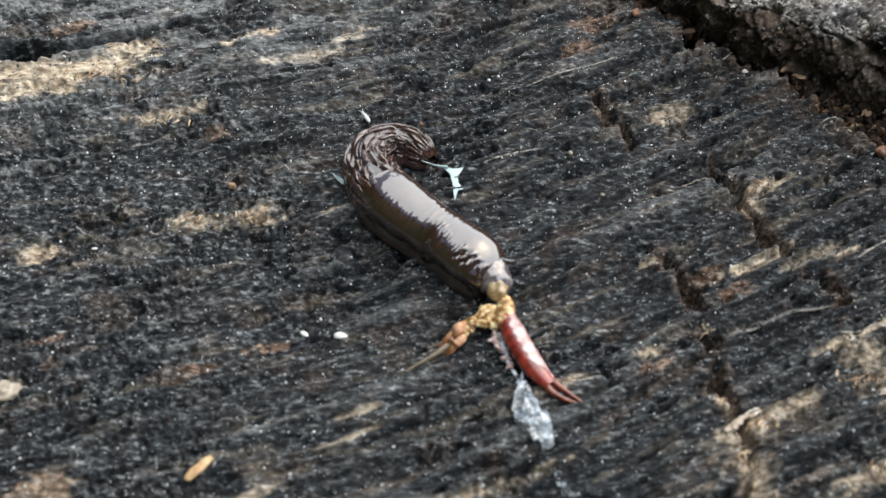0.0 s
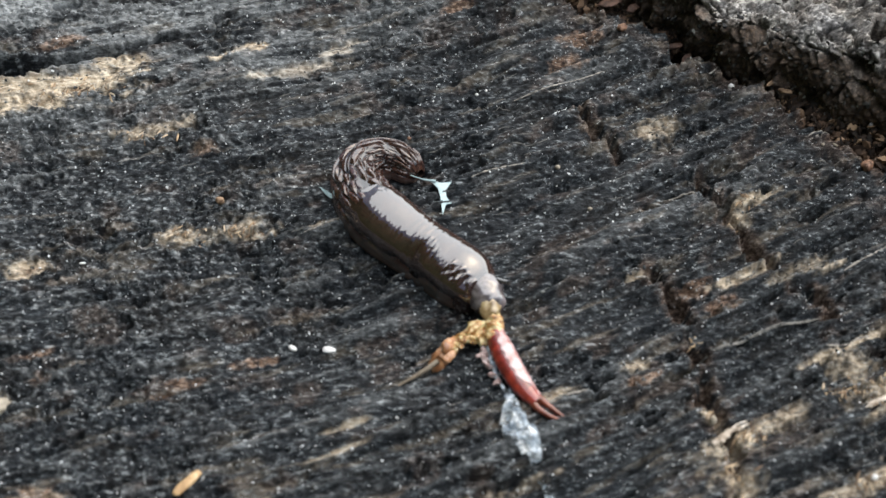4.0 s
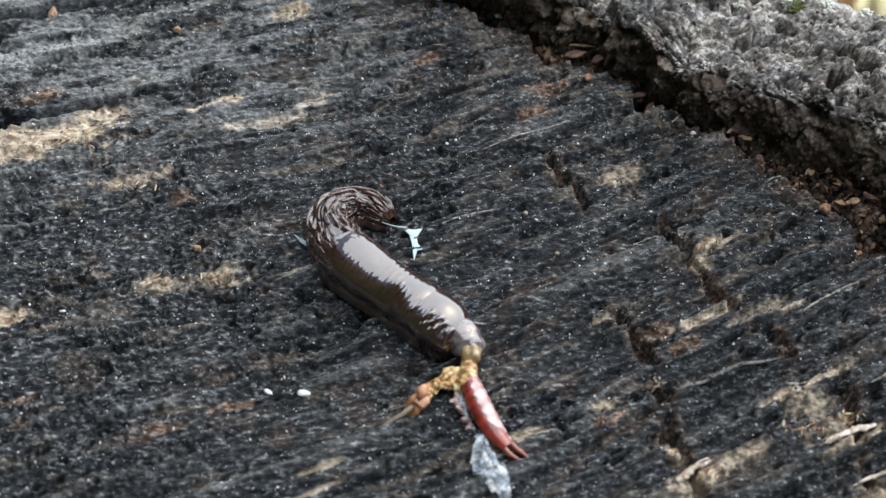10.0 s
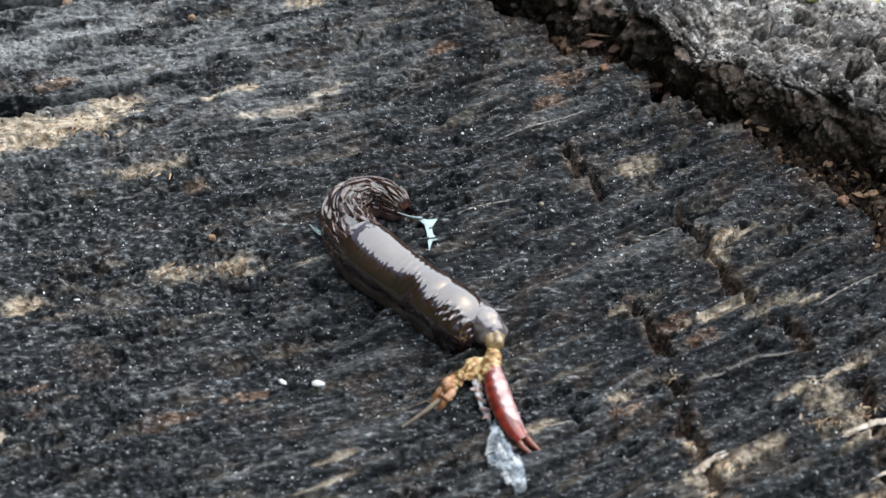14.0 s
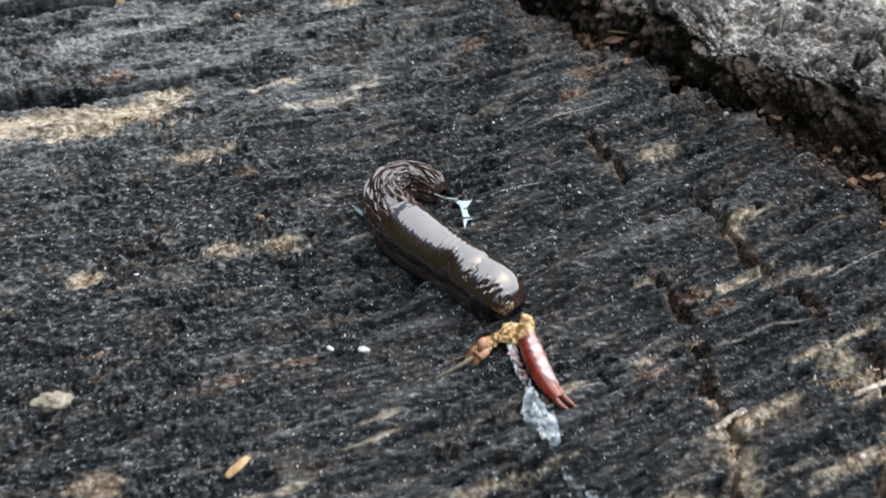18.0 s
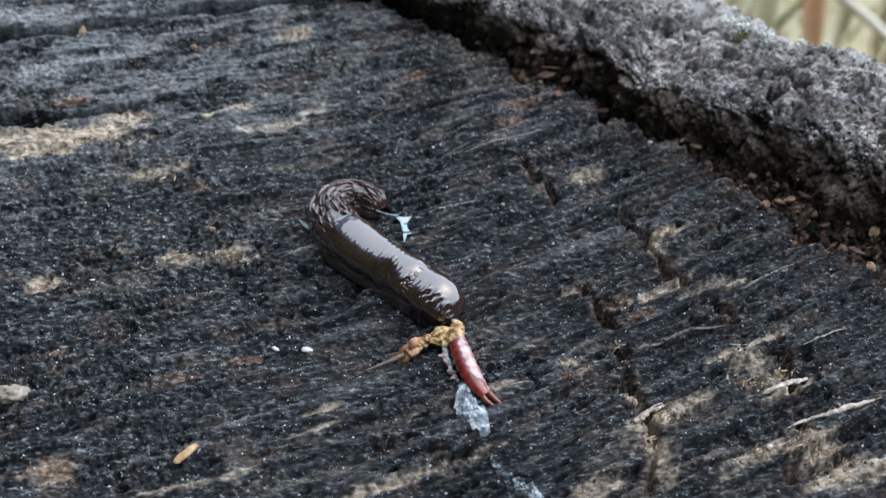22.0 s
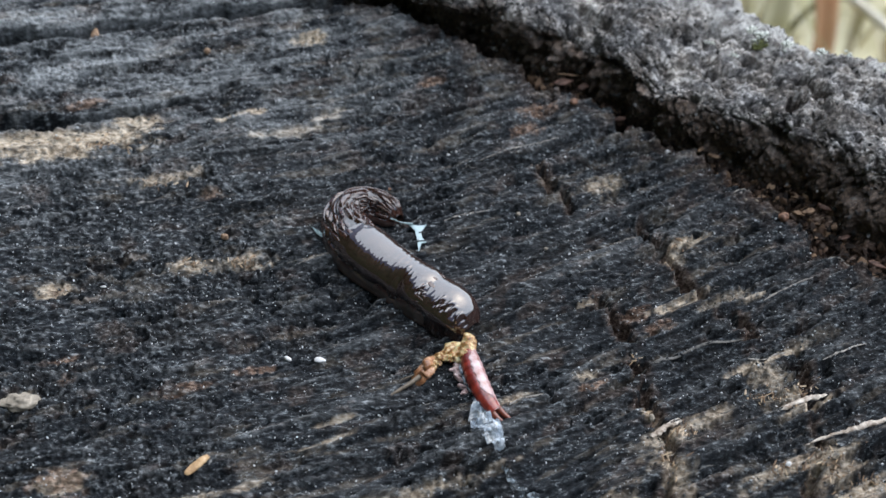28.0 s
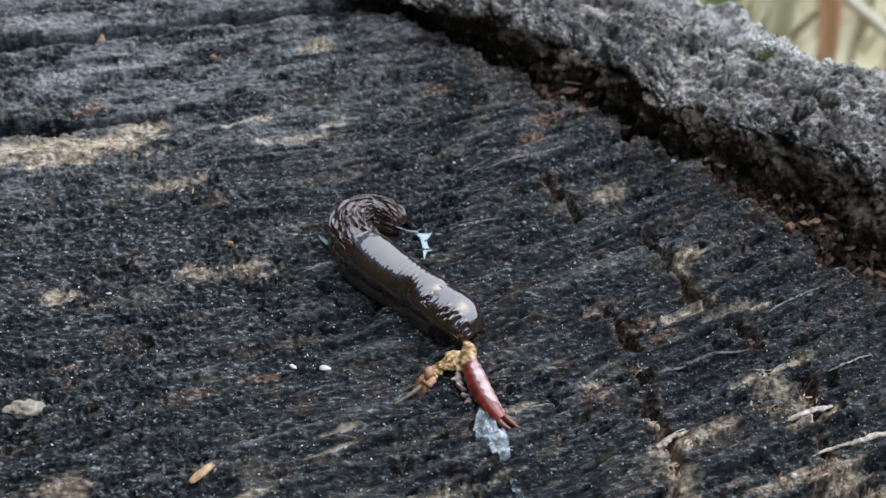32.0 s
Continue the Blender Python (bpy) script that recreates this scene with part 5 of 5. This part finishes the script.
def build_crumbs():
    def put(name, me, x, y, label, category, turn=0, lift=0.0, group="", reach=0.3):
        ob = part(name, me, at=pose(x * MM, y * MM, (spot(x, y, reach) + lift) * MM, 0, 0, turn))
        return tagged(ob, label, category, group)

    for x, y, sx, sy, sz, turn in ((-7.82, -16.88, 0.50, 0.26, 0.22, -35), (-4.78, -17.24, 0.72, 0.38, 0.24, -8), (-26.38, -8.72, 0.36, 0.14, 0.12, 5),
                                   (31.7, 13.2, 0.36, 0.35, 0.34, 0), (36.73, -29.6, 0.34, 0.27, 0.25, 20), (7.4, 11.4, 0.20, 0.16, 0.15, 0),
                                   (8.3, 11.9, 0.16, 0.15, 0.14, 0), (17.32, -2.34, 0.26, 0.2, 0.2, 6), (14.59, 1.81, 0.3, 0.26, 0.24, 7), (39.0, 5.2, 0.26, 0.16, 0.14, 60), (40.2, 5.4, 0.3, 0.14, 0.12, -40), (25.4, -24.6, 0.3, 0.45, 0.3, 10)):
        put("white_crumb", lump_mesh("white_crumb", (sx * 0.8, sy * 0.8, sz * 0.8), CHIP_PALE if sx in (0.26, 0.3) else CHALK, int(abs(x * 7)) % 40, 0.3, 3, 0.3), x, y, "small chalky white crumb on the wood", "crumb", turn, sz * 0.5, "white crumbs")
    for x, y, r, seed in ((42.5, 2.6, 0.62, 2), (-20.1, 25.2, 0.42, 3), (-15.3, -2.05, 0.42, 4), (21.6, 19.6, 0.5, 5), (1.2, 5.8, 0.2, 8)):
        put("orange_crumb", lump_mesh("orange_crumb", (r, r * 0.85, r * 0.7), ROTTEN if r == 0.42 else RUST, seed, 0.3, 3, 0.3), x, y, "orange-brown crumb of rotten wood", "crumb", seed * 40, r * 0.45, "orange crumbs")
    # rotten flakes in the crevice and at its edge
    for x, y, z, sx, sy, sz, turn, tilt, pale in ((35.4, 12.6, 0.4, 0.9, 0.4, 0.25, 35, 30, 1), (36.4, 11.6, 0.3, 0.8, 0.35, 0.25, -20, 20, 1), (45.6, 7.4, 1.2, 1.0, 0.3, 0.2, -15, 10, 1), (45.2, 3.2, 0.3, 0.9, 0.6, 0.4, 20, 0, 1),
                                            (46.8, 3.6, 0.5, 0.8, 0.5, 0.4, -30, 10, 0), (49.6, 1.6, 0.7, 0.8, 0.7, 0.5, 0, 0, 0), (52.6, -2.6, 0.9, 0.9, 0.8, 0.6, 40, 10, 1), (51.0, -7.6, 0.9, 0.8, 0.9, 0.5, 80, 0, 1),
                                            (26.9, 18.8, -1.2, 0.9, 0.6, 0.5, 20, 0, 0), (28.0, 17.6, -1.6, 0.8, 0.5, 0.5, 60, 0, 0), (21.6, 24.2, 0.2, 1.5, 0.25, 0.2, -6, 5, 1), (20.6, 23.4, -0.2, 1.3, 0.7, 0.4, 15, 0, 0),
                                            (23.0, 22.8, -0.2, 1.0, 0.6, 0.4, 35, 0, 0), (48.0, -0.6, 0.2, 0.8, 0.4, 0.3, 25, 0, 0), (50.4, -4.6, 0.4, 0.9, 0.5, 0.35, -30, 0, 0), (47.4, 1.0, 0.2, 0.6, 0.5, 0.4, 70, 0, 1)):
        ob = part("bark_flake", lump_mesh("bark_flake", (0.85 * sx, 0.65 * sy, 0.5 * sz), ROTTEN if pale and z > 0 else LITTER_CHIP, int(abs(x * 11)) % 47, 0.5, 3), at=pose(x * MM, y * MM, (base_height(x, y) + z) * MM, tilt, 0, turn))
        tagged(ob, "tan flake of rotten wood in the crevice" if pale else "dark rust-brown flake of rotten bark in the crevice", "bark flake", "flakes in the crevice")
    put("wood_chip", lump_mesh("wood_chip", (1.35, 0.42, 0.22), CHIP, 9, 0.22, 4, 0.3), -14.6, -29.9, "orange-tan wood chip lying on the wood", "wood chip", 48, 0.12, "", 0.5)
    put("wood_chip", lump_mesh("wood_chip", (1.3, 0.5, 0.35), ROTTEN, 12, 0.4, 4, 0.3), -33.0, 27.0, "reddish brown wood chip stuck in the crack", "wood chip", 100, 0.3, "", 1.2)
    put("pebble", lump_mesh("pebble", (1.3, 0.85, 0.5), CHIP_PALE, 15, 0.7, 4, 0.3), -31.2, -23.3, "pale greyish tan lump on the wood", "pebble", 10, 0.2)
    fibres = [(7.0, 0.8, 12.3, 2.3), (37.3, 5.3, 40.9, 7.3), (20.7, -9.8, 23.5, -9.0), (10.9, 10.5, 19.8, 13.8), (38.3, -9.6, 43.9, -6.3),
              (25.1, -18.0, 35.6, -14.2), (12.8, -22.6, 16.5, -21.0), (-7.6, -5.3, -4.7, -4.0), (37.4, -22.9, 41.8, -21.7), (38.9, -27.0, 47.9, -24.3),
              (25.2, -26.8, 28.2, -24.9), (42.3, -17.2, 47.1, -15.1), (35.2, -17.6, 39.2, -16.3), (24.5, -0.6, 27.0, 0.2),
              (37.8, 6.3, 40.8, 7.6), (45.7, -4.2, 48.8, -3.1), (43.2, 0.8, 45.1, 1.9), (29.6, 14.9, 31.4, 15.5), (15.8, 25.2, 17.4, 26.2)]
    rng = random.Random(4)
    for x0, y0, x1, y1 in fibres:
        n = 7
        stout = x0 in (37.4, 38.9, 25.2)
        thick = 0.06 + 0.04 * rng.random() + (0.17 if stout else 0.08 if x0 == 25.1 else 0)
        pts = []
        for k in range(n):
            t = k / (n - 1)
            x, y = x0 + (x1 - x0) * t + rng.uniform(-0.1, 0.1), y0 + (y1 - y0) * t + 0.22 * math.sin(t * 3 + x0) + rng.uniform(-0.04, 0.04)
            pts.append((x, y, (spot(x0, y0, 0.5) * (1 - t) + spot(x1, y1, 0.5) * t + 0.12 if stout else spot(x, y, 0.3)) - 0.02))
        ob = part("splinter", tube(pts, [0.05] + [thick * rng.uniform(0.7, 1.2) for _ in range(n - 2)] + [0.04], BLEACHED if stout else FIBRE_GREY if x0 == 25.1 else FIBRE, "splinter", 12, 60, 0.55, 0.22 if stout else 0.09, 0.35, rng.randint(1, 90)))
        tagged(ob, "bleached splinter lifted from the charred wood", "splinter", "bleached splinters")
    # short torn fibres that nobody could count
    verts, faces = [], []
    r = np.random.RandomState(3)
    fx, fy = r.uniform(-46, 54, 700), r.uniform(-39, 36, 700)
    ok = (np.hypot(fx - CENTRE[0], fy - CENTRE[1]) < R_IN - 1.5) & (fbm2(fx / 8, fy / 8, 151, 2) > 0.5)
    fx, fy = fx[ok], fy[ok]
    fa = np.radians(15 + 13 * smooth(-30, 42, fx) + r.normal(0, 6, len(fx)))
    ln, wd, bend = r.uniform(0.5, 2.4, len(fx)), r.uniform(0.03, 0.06, len(fx)), r.normal(0, 0.12, len(fx))
    tt = np.linspace(0, 1, 6)[:, None]
    qx = fx + tt * ln * np.cos(fa) - np.sin(fa) * bend * np.sin(tt * 4)
    qy = fy + tt * ln * np.sin(fa) + np.cos(fa) * bend * np.sin(tt * 4)
    qz = ground(qx.ravel(), qy.ravel()).reshape(qx.shape) + 0.03
    for k in range(len(fx)):
        nx, ny, n = -math.sin(fa[k]), math.cos(fa[k]), len(verts)
        for i, w in enumerate((0.2, 0.8, 1, 0.9, 0.6, 0.1)):
            px, py, pz, w = qx[i, k], qy[i, k], qz[i, k], w * wd[k]
            verts += [(px - nx * w, py - ny * w, pz - 0.05), (px, py, pz + w), (px + nx * w, py + ny * w, pz - 0.05)]
        for q in range(0, 15, 3):
            faces += [(n + q, n + q + 3, n + q + 4, n + q + 1), (n + q + 1, n + q + 4, n + q + 5, n + q + 2)]
    ob = part("wood_fibres", mesh_from("wood_fibres", np.array(verts), np.array(faces), FIBRE_GREY))
    tagged(ob, "short bleached fibres torn up along the saw marks", "wood fibres", kind="stuff")
    bark = bpy.data.objects["bark_rim"].data
    co = np.empty(len(bark.vertices) * 3, np.float32)
    bark.vertices.foreach_get("co", co)
    co = co.reshape(-1, 3) / MM

    def rim_top(x, y):
        return float(co[np.hypot(co[:, 0] - x, co[:, 1] - y) < 0.7, 2].max())

    def crust(size, seed):
        """A ragged, knobbly crust, low at its edge."""
        rng = random.Random(seed)
        verts, faces = [], []
        for _ in range(26):
            v, f = chunk(rng, size * rng.uniform(0.16, 0.42), 7)
            a, d = rng.uniform(0, 6.28), size * rng.random() ** 0.6
            n = len(verts)
            verts += [(q.x + 1.3 * d * math.cos(a), q.y + 0.8 * d * math.sin(a), 0.6 * q.z + 0.25 * (size - d)) for q in v]
            faces += [tuple(n + k for k in t) for t in f]
        return mesh_from("sunlit_lump", np.array(verts), np.array(faces), SUNLIT_WOOD)

    # white lumps stand in for sunlit broken wood at the bark edge
    for x, y, size in SUNLIT_SPOTS:
        z = rim_top(x, y)
        ob = part("sunlit_lump", crust(size, int(x * 3)), at=pose(x * MM, y * MM, (z - 0.1) * MM, 0, 0, x * 9))
        tagged(ob, "chalky white lump for sunlit broken wood on the bark edge", "lichen", "lichen crusts")
    # a little moss at the outer edge of the bark
    rng = random.Random(12)
    for x, y in MOSSES:
        z = rim_top(x, y) + 0.2
        ob = tagged(new("moss_tuft"), "small dark green moss tuft on the bark edge", "moss", "moss tufts")
        ob.location = mm(x, y, z - 0.5)
        for _ in range(26):
            a, l = rng.uniform(0, 6.28), rng.uniform(0.2, 0.5)
            d = rng.uniform(0.1, 0.7)
            part("sprig", tube([(0.5 * d * math.cos(a), 0.5 * d * math.sin(a), 0), (d * math.cos(a), d * math.sin(a), l * 0.6), (1.3 * d * math.cos(a), 1.3 * d * math.sin(a), l)],
                               [0.12, 0.10, 0.04], MOSS, "sprig", 6, 8), ob)


SUNLIT_SPOTS = [(46.6, 26.8, 0.9), (46.9, 28.2, 0.7), (43.6, 27.8, 1.0), (43.0, 29.2, 0.8), (50.1, 25.1, 0.8), (56.7, 22.0, 0.6), (39.8, 24.3, 0.5), (37.1, 25.7, 0.5), (52.6, 24.0, 0.5)]
MOSSES = [(42.8, 26.2), (43.4, 26.6)]
# near-white, so that the broken wood looks sunlit
SUNLIT_WOOD = mottled("lichen", [(0.36, (0.34, 0.36, 0.30)), (0.62, (0.82, 0.84, 0.78))], 1400, 0.8, 0.7, 0.0002)
ROTTEN = mottled("rotten_tan", [(0.36, (0.10, 0.055, 0.03)), (0.62, (0.40, 0.26, 0.16))], 1800, 0.75, 0.6, 0.0001)
LITTER_CHIP = mottled("red_chip", [(0.36, (0.04, 0.02, 0.013)), (0.62, (0.20, 0.11, 0.08))], 1800, 0.7, 0.6, 0.0001)
CHIP_PALE = mottled("pale_lump", [(0.3, (0.16, 0.135, 0.10)), (0.7, (0.46, 0.40, 0.32))], 1500, 0.7, 0.6, 0.0001)

# ---- the ground round the stump ----


def build_ground():
    rings = np.r_[0.0, np.geomspace(150, 60000, 70)]
    ang = np.linspace(0, 2 * np.pi, 96, endpoint=False)
    x = CENTRE[0] + rings[:, None] * np.cos(ang)
    y = CENTRE[1] + rings[:, None] * np.sin(ang)
    z = -325 + 30 * (fbm2(x / 160, y / 160, 161, 3) - 0.5)
    v = np.stack([x, y, z], -1).reshape(-1, 3)
    tagged(part("ground", mesh_from("ground", v, grid_faces(len(rings), 96, True), SOIL)), "bare soil with sparse grass round the stump", "ground", kind="structure")
    rng = np.random.RandomState(21)
    verts, faces = [], []
    for _ in range(6500):
        a, r = rng.uniform(0, 2 * np.pi), 185 + 900 * rng.uniform() ** 1.6
        bx, by = CENTRE[0] + r * math.cos(a), CENTRE[1] + r * math.sin(a)
        h, w = rng.uniform(60, 190), rng.uniform(1.5, 3.6)
        lean, t = rng.uniform(10, 90), rng.uniform(0, 6.28)
        lx, ly, nx, ny = math.cos(t), math.sin(t), -math.sin(t), math.cos(t)
        n = len(verts)
        for f in (0, 0.35, 0.7, 1.0):
            o, ww = lean * f * f, w * (1 - f ** 2 * 0.95)
            for q, up in ((-1, 0.0), (0, -0.25 * ww), (1, 0.0)):
                verts.append((bx + lx * (o + up) + nx * ww * q, by + ly * (o + up) + ny * ww * q, -332 + h * (f - 0.12 * f * f)))
        for k in range(3):
            for c in (0, 1):
                faces.append((n + 3 * k + c, n + 3 * k + c + 1, n + 3 * k + c + 4, n + 3 * k + c + 3))
    tagged(part("grass", mesh_from("grass", np.array(verts), np.array(faces), GRASS)), "mixed green and dry grass round the stump", "grass", kind="stuff")
    verts, faces = [], []
    for _ in range(900):
        a, r = rng.uniform(0, 2 * np.pi), 185 + 700 * rng.uniform() ** 1.4
        bx, by, s, t = CENTRE[0] + r * math.cos(a), CENTRE[1] + r * math.sin(a), rng.uniform(9, 26), rng.uniform(0, 6.28)
        zz, n = -318 + rng.uniform(-6, 14), len(verts)
        for k in range(8):
            p = 2 * math.pi * k / 8
            u, w = s * math.cos(p), 0.55 * s * math.sin(p)
            verts.append((bx + u * math.cos(t) - w * math.sin(t), by + u * math.sin(t) + w * math.cos(t), zz + 0.22 * s * math.sin(2 * p + t) + 0.012 * u * u))
        verts.append((bx, by, zz - 1.5))
        faces += [(n + k, n + (k + 1) % 8, n + 8) for k in range(8)]
    tagged(part("leaf_litter", mesh_from("leaf_litter", np.array(verts), np.array(faces), LEAFLITTER)), "brown fallen leaves in the grass", "fallen leaves", kind="stuff")


def build_sky_blocker():
    """An unseen dark wall added to block sky light: low beyond the stump, tall behind the viewer."""
    az = np.linspace(0, 2 * np.pi, 240, endpoint=False)[None, :]
    up = np.linspace(0, 1, 60)[:, None]
    stops = np.radians([0, 60, 110, 160, 200, 245, 290, 330, 360])
    top = np.interp(az, stops, [7, 5, 12, 40, 60, 70, 58, 24, 7]) + 5 * (fbm2(az * 9, az * 0 + 2, 171, 4) - 0.5)
    r = 7000 + 900 * (fbm3(np.cos(az) * 14, np.sin(az) * 14, up * 9, 173, 4) - 0.5)
    h = 7000 * np.tan(np.radians(top)) * up - 400
    v = np.stack([r * np.sin(az) + 0 * up, r * np.cos(az) + 0 * up, h], -1).reshape(-1, 3)
    tagged(part("sky_blocker", mesh_from("sky_blocker", v, grid_faces(60, 240, True), BLOCKER)), "unseen dark green wall added to block sky light", "woods", kind="structure")


def leaf_mesh(name, points, half, mat):
    """A folded blade along points (mm), half as wide as half at its widest, with a thickness."""
    rows, _ = spline(points, 40)
    t = np.linspace(0, 1, 40)
    w = half * np.sin(np.clip(t * 0.97 + 0.03, 0, 1) * np.pi) ** 0.6
    tan = np.gradient(rows, axis=0)
    side = np.cross(tan, (0.3, -0.5, 1))
    side /= np.linalg.norm(side, axis=1, keepdims=True)
    up = np.cross(side, tan)
    up /= np.linalg.norm(up, axis=1, keepdims=True)
    u = np.linspace(-1, 1, 9)
    v = rows[:, None] + side[:, None] * (w[:, None] * u)[..., None] + up[:, None] * (0.25 * w[:, None] * np.abs(u))[..., None]
    lower = v - up[:, None] * 0.4
    both = np.concatenate([v, lower[:, ::-1]], 1)
    return mesh_from(name, both.reshape(-1, 3), grid_faces(40, 18, True), mat)


def build_background_plants():
    stalk = tagged(new("grass_stem"), "bent pale dry grass stem behind the stump", "grass stem")
    part("stem", tube([(120, 385, -330), (140, 372, -215), (158, 353, -192), (175, 334, -198), (190, 312, -202), (210, 285, -215), (225, 262, -260)], [2.4, 2.6, 2.4, 2.2, 2.0, 1.6, 0.8], STRAW, "stem", 10, 80), stalk)
    for pts, half, mat, label in (([(143, 330, -330), (142, 326, -260), (141, 322, -200), (139, 318, -140)], 10, YELLOWLEAF, "broad yellowing grass blade behind the stump"),
                                  ([(176, 352, -330), (174, 346, -268), (168, 342, -212), (152, 340, -170)], 9, BROWNLEAF, "withered orange-brown leaf behind the stump"),
                                  ([(184, 312, -330), (184, 306, -270), (183, 300, -232), (182, 297, -205)], 14, LEAFGREEN, "fresh green blade behind the stump"),
                                  ([(205, 310, -330), (203, 303, -260), (199, 296, -210), (194, 290, -170)], 10, YELLOWLEAF, "broad yellowing grass blade behind the stump"),
                                  ([(118, 345, -330), (119, 340, -250), (120, 335, -190), (120, 330, -140)], 9, LEAFGREEN, "fresh green blade behind the stump"),
                                  ([(140, 450, -330), (180, 440, -300), (230, 430, -300), (280, 420, -310)], 40, YELLOWLEAF, "broad yellow fallen leaf behind the stump")):
        ob = tagged(part("leaf_blade", leaf_mesh("leaf_blade", pts, half, mat)), label, "leaf", "blades behind the stump")


YELLOWLEAF = mottled("yellow_leaf", [(0.3, (0.68, 0.62, 0.34)), (0.7, (0.86, 0.80, 0.58))], 60, 0.5, 0.2, 0.0005)
BROWNLEAF = mottled("brown_leaf", [(0.3, (0.50, 0.24, 0.12)), (0.7, (0.70, 0.42, 0.25))], 60, 0.5, 0.2, 0.0005)

build_cut_face()
build_bark()
build_trunk()
slug, mantle, head = build_slug()
prey, guts = build_prey()
build_films()
bug = build_springtail()
build_crumbs()
build_torn_fibres()
build_scatter()
build_ground()
build_sky_blocker()
build_background_plants()


# ---- what moves ----
def motions():
    # the earwig is tugged to and fro about the mouth: shift in mm, turn in degrees
    tug = [(0, -0.45, 0.45, 3.5), (1, -0.40, 0.50, 3.0), (2, -0.38, 0.42, 3.2), (3, -0.45, 0.35, 2.6), (5.5, -0.25, 0.05, 1.0), (6, -0.25, 0.0, 0.8), (7, -0.08, 0.0, -0.6), (8, 0.0, -0.1, 0.0),
           (9, 0.0, 0.0, 0.0), (10, -0.08, -0.15, 0.0), (11, 0.2, -0.15, -1.0), (12, 0.42, -0.1, -4.5), (13, 0.5, 0.0, -6.5), (14, 0.6, 0.0, -6.0), (16.5, 0.4, 0.4, -3.0), (17, 0.3, 0.45, -2.5),
           (18, 0.65, 0.1, -4.0), (19, 0.72, 0.1, -4.5), (20, 0.65, 0.1, -4.0), (21, 0.42, 0.45, -2.5), (22, 0.3, -0.1, -4.0), (23, 0.12, 0.15, -4.0), (24, 0.1, 0.15, -3.5), (25, 0.0, -0.1, -4.0),
           (27.5, 0.15, -0.25, -4.5), (28, 0.0, -0.4, -5.0), (29, 0.1, -0.35, -5.5), (30, -0.1, -0.1, -3.0), (31, -0.2, -0.25, -2.5), (32, -0.45, -0.35, -1.0)]
    walk(prey, [(t, pose((9.0 + dx) * MM, (-16.2 + dy) * MM, -0.6 * MM, 0, 0, turn)) for t, dx, dy, turn in tug])
    # the bundle of innards swings beside it
    swing = [(0, -3), (3, -1), (6, -1), (9, 0), (11, 2), (12, 8), (14, 11), (17, 4), (19, -2), (20, -5), (21, -5), (23, -1), (24, 5), (25, 5), (28, 8), (30, 7), (32, 6)]
    walk(guts, [(t, pose(0, 0, 0, 0, 0, turn)) for t, turn in swing])
    # the head reaches out to feed and draws back under the mantle
    reach = [(0, -0.85, 0.75, 0), (1, -0.8, 0.8, 2), (2, -0.75, 0.7, 0), (3, -0.6, 0.45, -3), (5.5, -0.1, 0.0, 0), (6, -0.1, -0.1, 2), (7, 0.15, -0.05, 4), (8, 0.4, 0.0, 6), (9, 0.55, 0.0, 8),
             (10, 0.3, 0.0, 4), (11, 0.4, 0.0, 6), (12, 0.6, 0.1, 8), (13, 0.8, 0.25, 10), (14, 0.8, 0.35, 8), (16.5, 0.0, 1.1, 4), (17, -0.3, 1.3, 3), (18, -0.8, 1.4, 0), (19, -0.9, 1.4, -3),
             (21, -0.95, 1.3, -4), (23, -1.0, 1.2, -5), (25, -1.0, 1.1, -5), (28, -0.9, 1.0, -4), (30, -0.9, 1.0, -5), (32, -1.0, 1.0, -6)]
    walk(head, [(t, pose((7.7 + dx) * MM, (-11.9 + dy) * MM, SLUG_Z * MM, 0, 0, turn)) for t, dx, dy, turn in reach])
    # the mantle creeps forward over it
    creep = [(0, 0.35), (3, 0.45), (6, 0.6), (8, 1.0), (9, 1.2), (13, 1.3), (17, 1.5), (19, 2.0), (21, 2.35), (23, 2.4), (28, 2.3), (32, 2.1)]
    walk(mantle, [(t, pose(0.77 * d * MM, -0.64 * d * MM, -0.12 * d * MM, 0, 0, 0)) for t, d in creep])
    # the springtail wanders over the wood and slips into the crevice
    way = [(0, -3.9, 6.3, 120), (0.3, -2.8, 6.2, 60), (0.6, -0.7, 8.1, 50), (1, 2.9, 12.6, 5), (1.3, 4.7, 12.7, 0), (1.6, 8.1, 14.1, 10), (1.8, 10.2, 12.6, -50), (2, 11.4, 10.5, -60),
           (2.15, 11.0, 9.8, -120), (2.3, 10.4, 9.1, -125), (2.6, 10.2, 7.7, -95), (2.8, 10.1, 7.1, -60), (3, 10.2, 6.7, -35), (3.3, 11.0, 6.7, -10), (3.5, 12.1, 6.9, 25), (4.5, 18.2, 11.0, 35),
           (5.2, 22.6, 14.5, 10), (5.5, 23.6, 14.6, -20), (5.75, 25.4, 14.3, 10), (6, 27.3, 14.6, 30), (6.5, 28.0, 15.2, 45), (7, 29.0, 16.4, 50)]
    rows = [(t, pose(x * MM, y * MM, (spot(x, y, 0.2) - 0.02) * MM, 0, 0, turn)) for t, x, y, turn in way[:-1]]
    rows += [(7, pose(29.0 * MM, 16.6 * MM, -3.0 * MM, 0, 30, 50)), (7.5, pose(29.4 * MM, 17.2 * MM, -4.2 * MM, 0, 20, 50)), (32, pose(29.4 * MM, 17.2 * MM, -4.2 * MM, 0, 20, 50))]
    walk(bug, rows)


motions()
